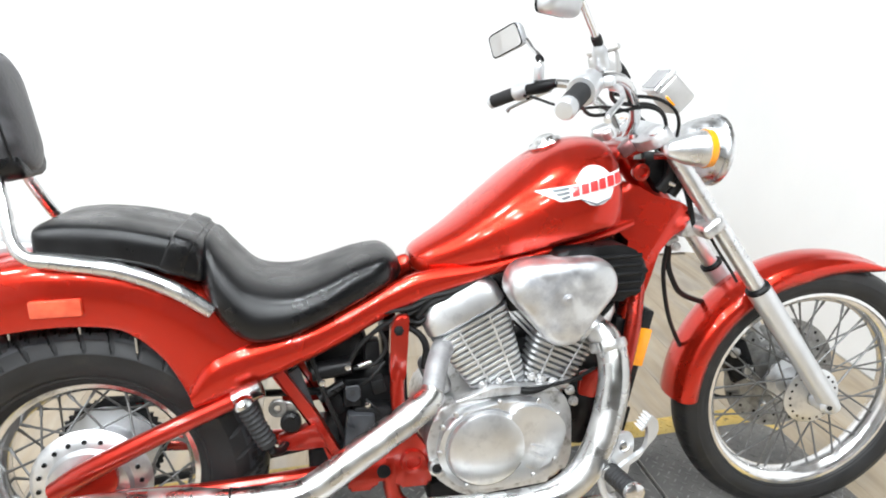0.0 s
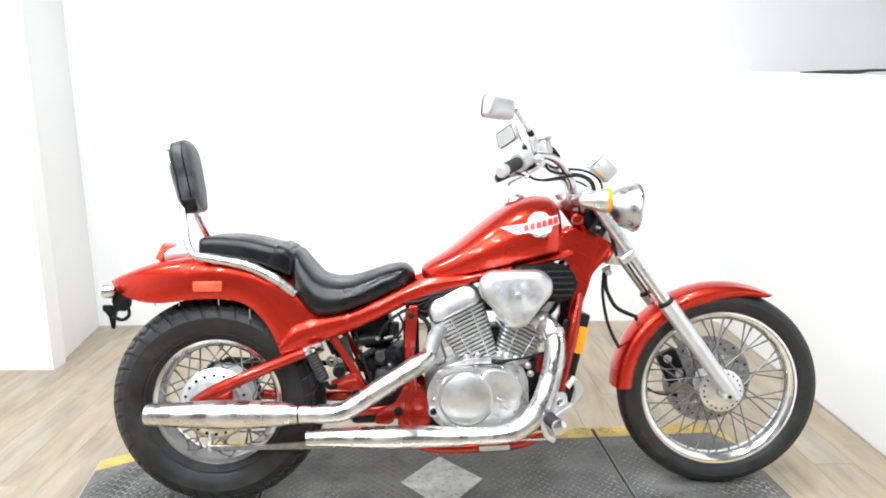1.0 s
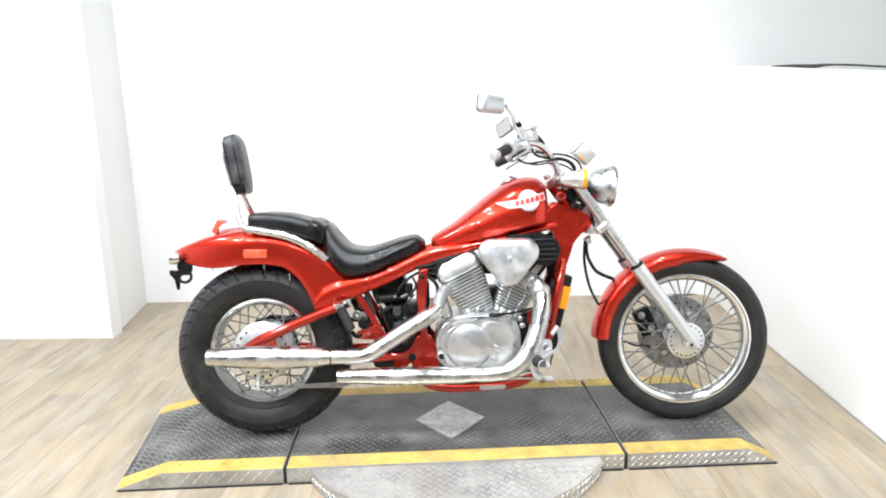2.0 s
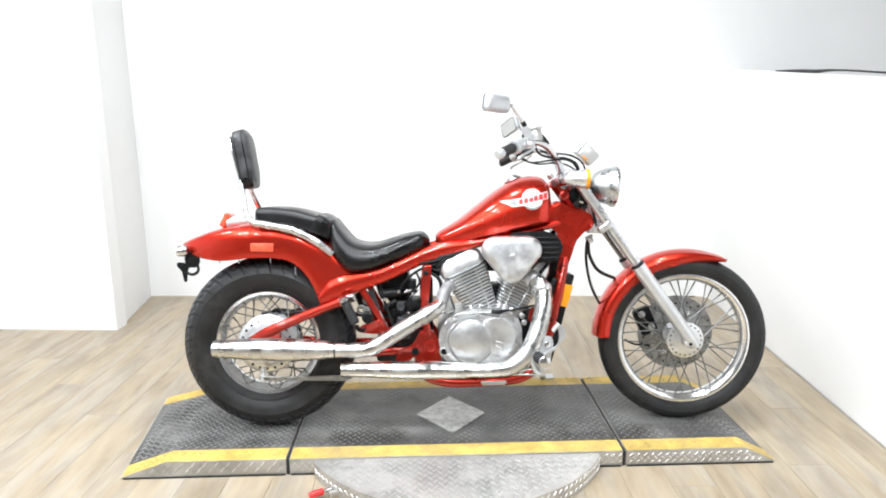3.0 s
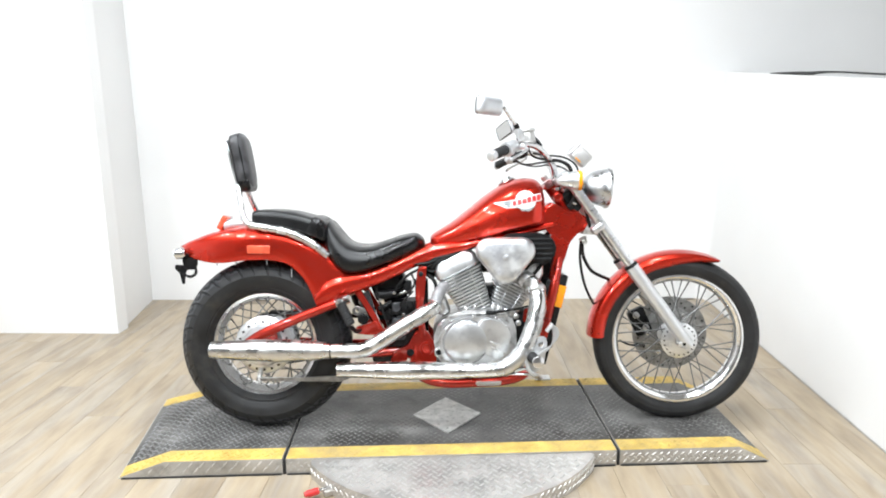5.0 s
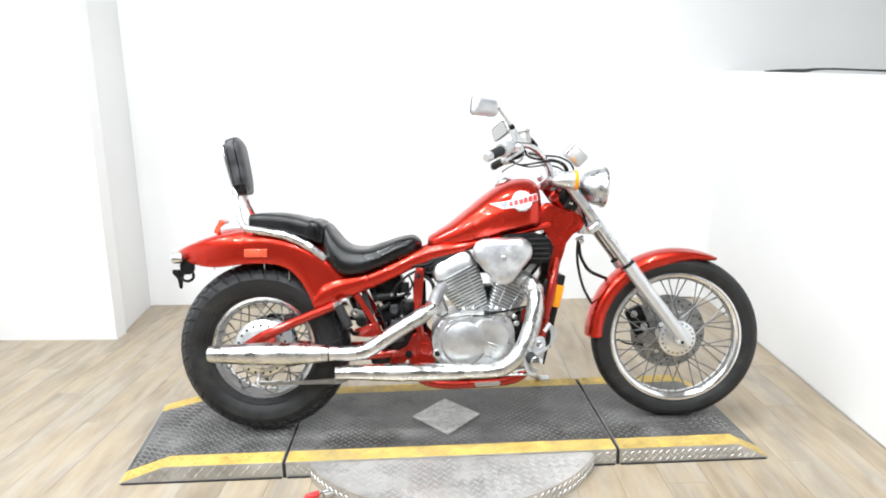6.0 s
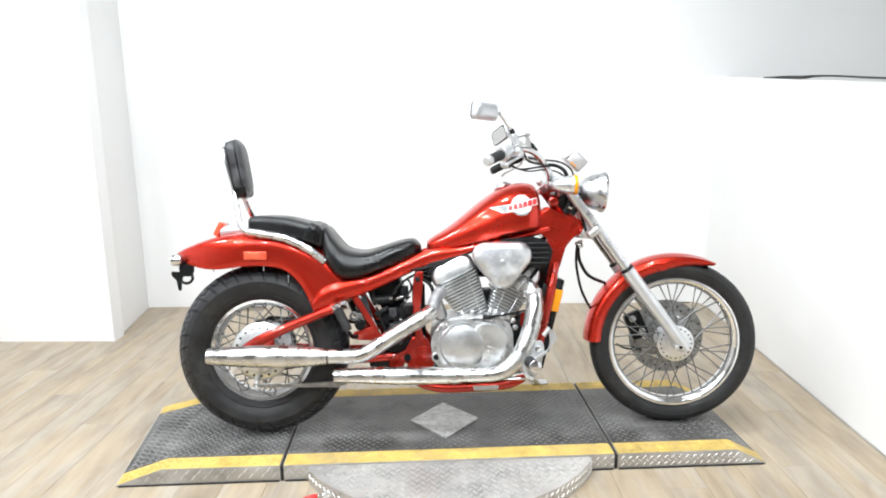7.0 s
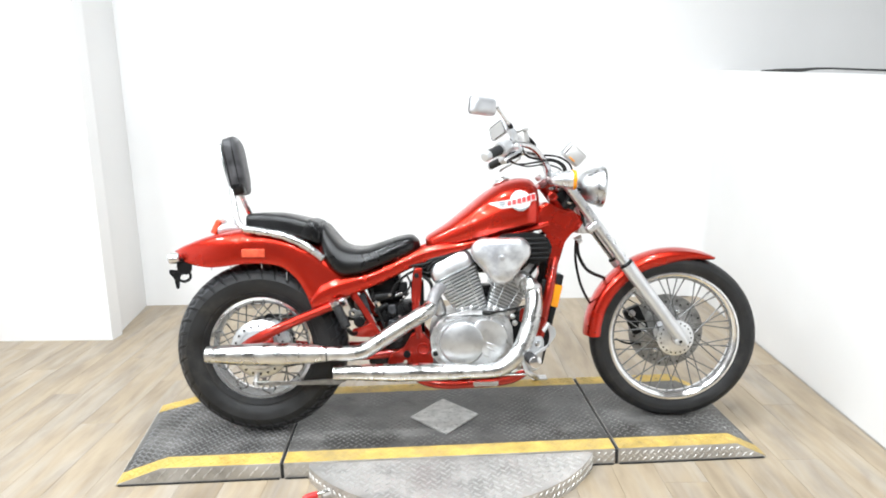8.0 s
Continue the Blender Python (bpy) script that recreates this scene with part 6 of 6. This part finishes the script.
tube(bm, [(0.72, -0.04, 0.548), (0.69, -0.09, 0.545), (0.667, -0.138, 0.528), (0.650, -0.172, 0.488)], 0.0225, 5, 16)
part("header_stub", bm, CYL, bike, "dark heat-stained header stub")
bm = bmesh.new()
lathe(bm, [(0.020, -0.012), (0.031, -0.012), (0.033, 0), (0.031, 0.012), (0.020, 0.012)], Matrix.Translation((0.992, -0.112, 0.567)) @ turn_to((0.6, -0.6, -0.55)), 24)
flange = part("header_flange", bm, CAST, bike, "cast exhaust flange")
bm = bmesh.new()
lathe(bm, [(0.030, -0.010), (0.0365, -0.010), (0.038, -0.004), (0.038, 0.006), (0.0355, 0.010), (0.030, 0.010)], Matrix.Translation((1.019, -0.143, 0.534)) @ turn_to((0.12, -0.42, -0.9)), 28)
part("header_clamp", bm, CAST, flange, "cast exhaust clamp ring")
for bx, by, bz in ((1.040, -0.168, 0.536), (0.992, -0.165, 0.540)):
    bm = bmesh.new()
    lathe(bm, [(0, -0.010), (0.007, -0.010), (0.007, 0.008), (0.0045, 0.009), (0.0045, 0.020), (0, 0.021)], Matrix.Translation((bx, by, bz)) @ turn_to((0.12, -0.42, -0.9)), 10, closed=False)
    part("clamp_bolt", bm, CHROME, flange)
# choke cable and small fittings over the crankcase
bm = bmesh.new()
tube(bm, [(0.838, -0.132, 0.452), (0.862, -0.136, 0.450), (0.905, -0.134, 0.456), (0.972, -0.125, 0.459)], [0.0075, 0.0075, 0.0030, 0.0030], 4, 10)
part("choke_cable", bm, CABLE, bike, "black choke cable")
for bx, bz, br in ((0.888, 0.462, 0.009), (0.915, 0.452, 0.008), (0.938, 0.448, 0.009), (0.952, 0.430, 0.008), (0.765, 0.462, 0.007), (0.800, 0.468, 0.006), (0.868, 0.470, 0.007), (0.960, 0.405, 0.008)):
    bm = bmesh.new()
    lathe(bm, [(0, 0), (br * 1.35, 0), (br * 1.35, 0.003), (br, 0.004), (br, 0.010), (br * 0.6, 0.012), (0, 0.012)], axis_y(bx, -0.108, bz), 12, closed=False)
    part("case_fitting", bm, CAST, bike, "small cast crankcase fitting")

# pegs, pedal, stand
bm = bmesh.new()
prism(bm, rounded([(1.006, 0.368), (1.046, 0.374), (1.052, 0.345), (1.036, 0.262), (1.012, 0.240), (0.982, 0.250), (0.978, 0.282)], 0.018, 6), -0.208, -0.196, 0.004, 2)
bracket = part("peg_plate", bm, SILVER, bike, "silver foot peg plate")
bm = bmesh.new()
lathe(bm, [(0, 0), (0.011, 0), (0.011, 0.006), (0.007, 0.008), (0, 0.008)], axis_y(1.028, -0.208, 0.345), 20, closed=False)
part("plate_bolt", bm, CHROME, bracket)
bm = bmesh.new()
lathe(bm, [(0, 0), (0.023, 0), (0.023, 0.012), (0.017, 0.02), (0.017, 0.03), (0, 0.03)], axis_y(0.990, -0.208, 0.303), 24, closed=False)
part("peg_joint", bm, CHROME, bracket)
bm = bmesh.new()
tube(bm, [(0.972, -0.216, 0.318), (0.975, -0.222, 0.280), (0.984, -0.222, 0.252), (1.004, -0.218, 0.236), (1.010, -0.206, 0.234)], [0.008, 0.0075, 0.0075, 0.008, 0.006], 4, 10)
part("peg_support", bm, SILVER, bracket, "silver lower arm of the peg plate")
bm = bmesh.new()
straight(bm, (0.995, -0.203, 0.234), (0.875, -0.203, 0.236), 0.0042, 10)
part("brake_rod", bm, CHROME, bracket, "thin plated brake rod")
bm = bmesh.new()
prism(bm, rounded([(0.798, 0.180), (0.798, 0.193), (0.892, 0.192), (0.892, 0.178)], 0.003, 2), -0.135, -0.127, 0.002, 1)
part("frame_tab", bm, SILVER, bike, "silver tab under the frame tube")
bm = bmesh.new()
prof = [(0, 0)]
for i in range(9):
    prof += [(0.0175, 0.002 + 0.009 * i), (0.0195, 0.005 + 0.009 * i), (0.0175, 0.009 + 0.009 * i)]
prof += [(0.0175, 0.086), (0, 0.086)]
lathe(bm, prof, axis_y(0.990, -0.214, 0.303) @ pose(0, 0, 0, 0, 8, 0), 24, closed=False)
peg = part("foot_peg", bm, GRIP, bike, "black rubber foot peg")
bm = bmesh.new()
lathe(bm, [(0, 0), (0.0205, 0), (0.0215, 0.004), (0.0205, 0.010), (0.015, 0.013), (0, 0.013)], axis_y(1.002, -0.299, 0.303) @ pose(0, 0, 0, 0, 8, 0), 24, closed=False)
part("peg_cap", bm, CHROME, peg)
bm = bmesh.new()
rows = []
for x, z, hx, hz in catmull([(1.000, 0.300, 0.004, 0.012), (1.031, 0.320, 0.004, 0.012), (1.058, 0.338, 0.004, 0.012), (1.077, 0.369, 0.010, 0.008), (1.076, 0.400, 0.011, 0.004), (1.066, 0.412, 0.009, 0.004)], 4):
    rows.append([(x + p * hx, -0.225 + q, z + p * hz * 0.6) for p, q in ((-1, -0.006), (1, -0.006), (1, 0.006), (-1, 0.006))])
grid(bm, rows, True, True)
pedal = part("brake_pedal", bm, SILVER, bike, "curved silver brake pedal")
PEDM = Matrix.Translation((1.055, -0.235, 0.409)) @ pose(0, 0, 0, 0, -55, 0)
bm = bmesh.new()
box(bm, (0.036, 0.026, 0.006), PEDM, 0.002, 2)
part("pedal_pad", bm, SILVER, pedal, "pale ribbed pedal pad")
for i in range(5):
    bm = bmesh.new()
    box(bm, (0.0035, 0.024, 0.005), PEDM @ Matrix.Translation((-0.0145 + 0.0072 * i, 0, 0.005)), 0.001, 1)
    part("pedal_rib", bm, WHITE, pedal)
bm = bmesh.new()
tube(bm, [(1.01, -0.17, 0.262), (0.98, -0.165, 0.245), (0.80, -0.155, 0.225), (0.6, -0.14, 0.215)], 0.0045, 4, 8)
part("brake_rod", bm, CHROME, bike, "thin chrome brake rod")
bm = bmesh.new()
prism(bm, rounded([(-0.015, 0.222), (-0.015, 0.207), (0.30, 0.200), (0.33, 0.212), (0.30, 0.222), (0.16, 0.216)], 0.006, 3), -0.128, -0.118, 0.002, 1)
part("torque_link", bm, DISC, bike, "dark brake torque link")
bm = bmesh.new()
tube(bm, [(0.0, -0.105, 0.25), (-0.005, -0.12, 0.215), (0.0, -0.123, 0.20)], 0.009, 4, 10)
part("brake_arm", bm, CAST, bike)
bm = bmesh.new()
box(bm, (0.085, 0.004, 0.016), pose(0.845, -0.1195, 0.180), 0.001, 1)
part("frame_sticker", bm, WHITE, bike, "small white sticker")
for s, lab in ((-1, "folded passenger foot peg with ribbed rubber"), (1, "folded passenger foot peg with ribbed rubber")):
    bm = bmesh.new()
    a, b = Vector((0.307, s * 0.175, 0.505)), Vector((0.347, s * 0.175, 0.416))
    d = (b - a).normalized()
    prof = [(0, 0)]
    for i in range(9):
        prof += [(0.0165, 0.002 + 0.0095 * i), (0.0185, 0.005 + 0.0095 * i), (0.0165, 0.0085 + 0.0095 * i)]
    prof += [(0.016, 0.092), (0, 0.092)]
    lathe(bm, prof, Matrix.Translation(a) @ turn_to(d), 20, closed=False)
    pp = part("passenger_peg", bm, GRIP, bike, lab)
    bm = bmesh.new()
    lathe(bm, [(0, -0.012), (0.012, -0.012), (0.019, -0.006), (0.019, 0.002), (0, 0.002)], Matrix.Translation(a) @ turn_to(d), 20, closed=False)
    part("peg_cap", bm, CHROME, pp)
    bm = bmesh.new()
    tube(bm, [b, b + d * 0.008, (0.360, s * 0.15, 0.392), (0.372, s * 0.11, 0.388)], 0.008, 4, 10)
    part("peg_hinge", bm, BLACK, pp)
bm = bmesh.new()
tube(bm, [(0.98, 0.12, 0.20), (1.05, 0.25, 0.125), (1.125, 0.385, 0.060)], 0.011, 4, 12)
box(bm, (0.07, 0.05, 0.008), pose(1.135, 0.40, 0.0565, 7.5, 0, 0), 0.003, 1)
part("side_stand", bm, CAST, bike, "steel side stand resting on the deck")

# tail: lamp housing, plate bracket, signals
bm = bmesh.new()
loft_x(bm, [(-0.140, 0.765, 0.800, 0.042), (-0.11, 0.772, 0.806, 0.042), (-0.07, 0.775, 0.800, 0.036), (-0.04, 0.778, 0.788, 0.02)], SEATP, 4)
part("tail_lamp_housing", bm, SILVER, bike, "chrome tail lamp housing")
bm = bmesh.new()
prism(bm, rounded([(-0.262, 0.662), (-0.300, 0.668), (-0.318, 0.652), (-0.312, 0.622), (-0.280, 0.612), (-0.262, 0.630)], 0.006, 2), -0.062, -0.05, 0.002, 1)
prism(bm, rounded([(-0.318, 0.632), (-0.345, 0.634), (-0.346, 0.618), (-0.326, 0.600), (-0.322, 0.562), (-0.312, 0.560), (-0.308, 0.602), (-0.300, 0.618)], 0.004, 2), -0.060, -0.052, 0.0015, 1)
tube(bm, [(-0.272, -0.058, 0.630), (-0.268, -0.060, 0.602), (-0.290, -0.060, 0.588), (-0.318, -0.058, 0.600)], 0.0055, 4, 8)
straight(bm, (-0.330, -0.066, 0.626), (-0.330, -0.045, 0.626), 0.007, 8)
bmesh.ops.translate(bm, vec=(0.024, 0, 0.004), verts=bm.verts)
part("plate_bracket", bm, BLACK, bike, "black plate bracket")
bm = bmesh.new()
box(bm, (0.02, 0.10, 0.05), pose(-0.285, 0, 0.64, 0, 10, 0), 0.004, 2)
part("plate_lamp", bm, BLACK, bike)
for bx in (-0.155, -0.085, 0.03, 0.12):
    bm = bmesh.new()
    straight(bm, (bx, -0.09, 0.66 if bx < 0.1 else 0.62), (bx, -0.09, 0.635 if bx < 0.1 else 0.59), 0.0024, 8)
    part("fender_bolt", bm, CHROME, bike)

# ---------------------------------------------------------------- floor planks
PW, PL = 0.152, 1.22


def planks():
    """Planks near the platform are pieces of their own; those behind the viewer are one joined field."""
    bm = bmesh.new()
    box(bm, (PW - 0.0008, PL - 0.0008, 0.012), Matrix.Translation((0, 0, -0.006)), 0.0006, 1)
    me = mesh_of("plank", bm, OAK)
    rest = bmesh.new()
    turn = Matrix.Rotation(radians(-2.5), 4, "Z")
    for i in range(-24, 27):
        off = (i * 0.37) % 1.0
        for j in range(-5, 3):
            m = turn @ Matrix.Translation((0.6 + i * PW, (j + off) * PL, 0))
            x, y = m.translation.x, m.translation.y
            if not (-3.1 < x < 4.6 and -4.6 < y < 2.4):
                continue
            if y > -1.6 and x < 3.2:
                ob = new("plank", me)
                ob.matrix_world = m
                ob.parent = floor
            else:
                box(rest, (PW - 0.0008, PL - 0.0008, 0.012), m @ Matrix.Translation((0, 0, -0.006)), 0)
    ob = part("plank_field", rest, OAK, floor, "pale oak planks")
    tagged(ob, kind="stuff")


planks()


# ---------------------------------------------------------------- small things
def lock_pin(x, y):
    t = thing("turntable_lock", "small steel locking pin with a red grip beside the turntable", "locking pin", pose(x, y, 0, 0, 0, 28))
    bm = bmesh.new()
    box(bm, (0.05, 0.035, 0.02), Matrix.Translation((0.045, 0, 0.012)), 0.004, 2)
    part("bracket", bm, PLATE, t)
    bm = bmesh.new()
    straight(bm, (0.0, 0, 0.024), (0.08, 0, 0.024), 0.006, 12)
    part("pin", bm, CHROME, t)
    bm = bmesh.new()
    tube(bm, [(-0.045, 0, 0.024), (-0.03, 0, 0.024), (0.0, 0, 0.024), (0.004, 0, 0.024)], [0.008, 0.012, 0.012, 0.009], 3, 14)
    part("grip", bm, PRINTRED, t, "red plastic grip")
    return t


lock_pin(0.245, -0.42)


def ledge_cable():
    bm = bmesh.new()
    tube(bm, [(2.446, 1.11, 1.432), (2.424, 0.868, 1.420), (2.405, 0.667, 1.408), (2.398, 0.589, 1.408), (2.388, 0.49, 1.404), (2.375, 0.353, 1.395), (2.352, 0.111, 1.375), (2.31, -0.3, 1.345), (2.28, -0.7, 1.316), (2.27, -0.9, 1.288)], [0.0025, 0.007, 0.008, 0.006, 0.0045, 0.004, 0.004, 0.004, 0.004, 0.004], 6, 8)
    return solid("ledge_cable", bm, CABLE, "black cable lying along the top of the white partition", "cable")


ledge_cable()
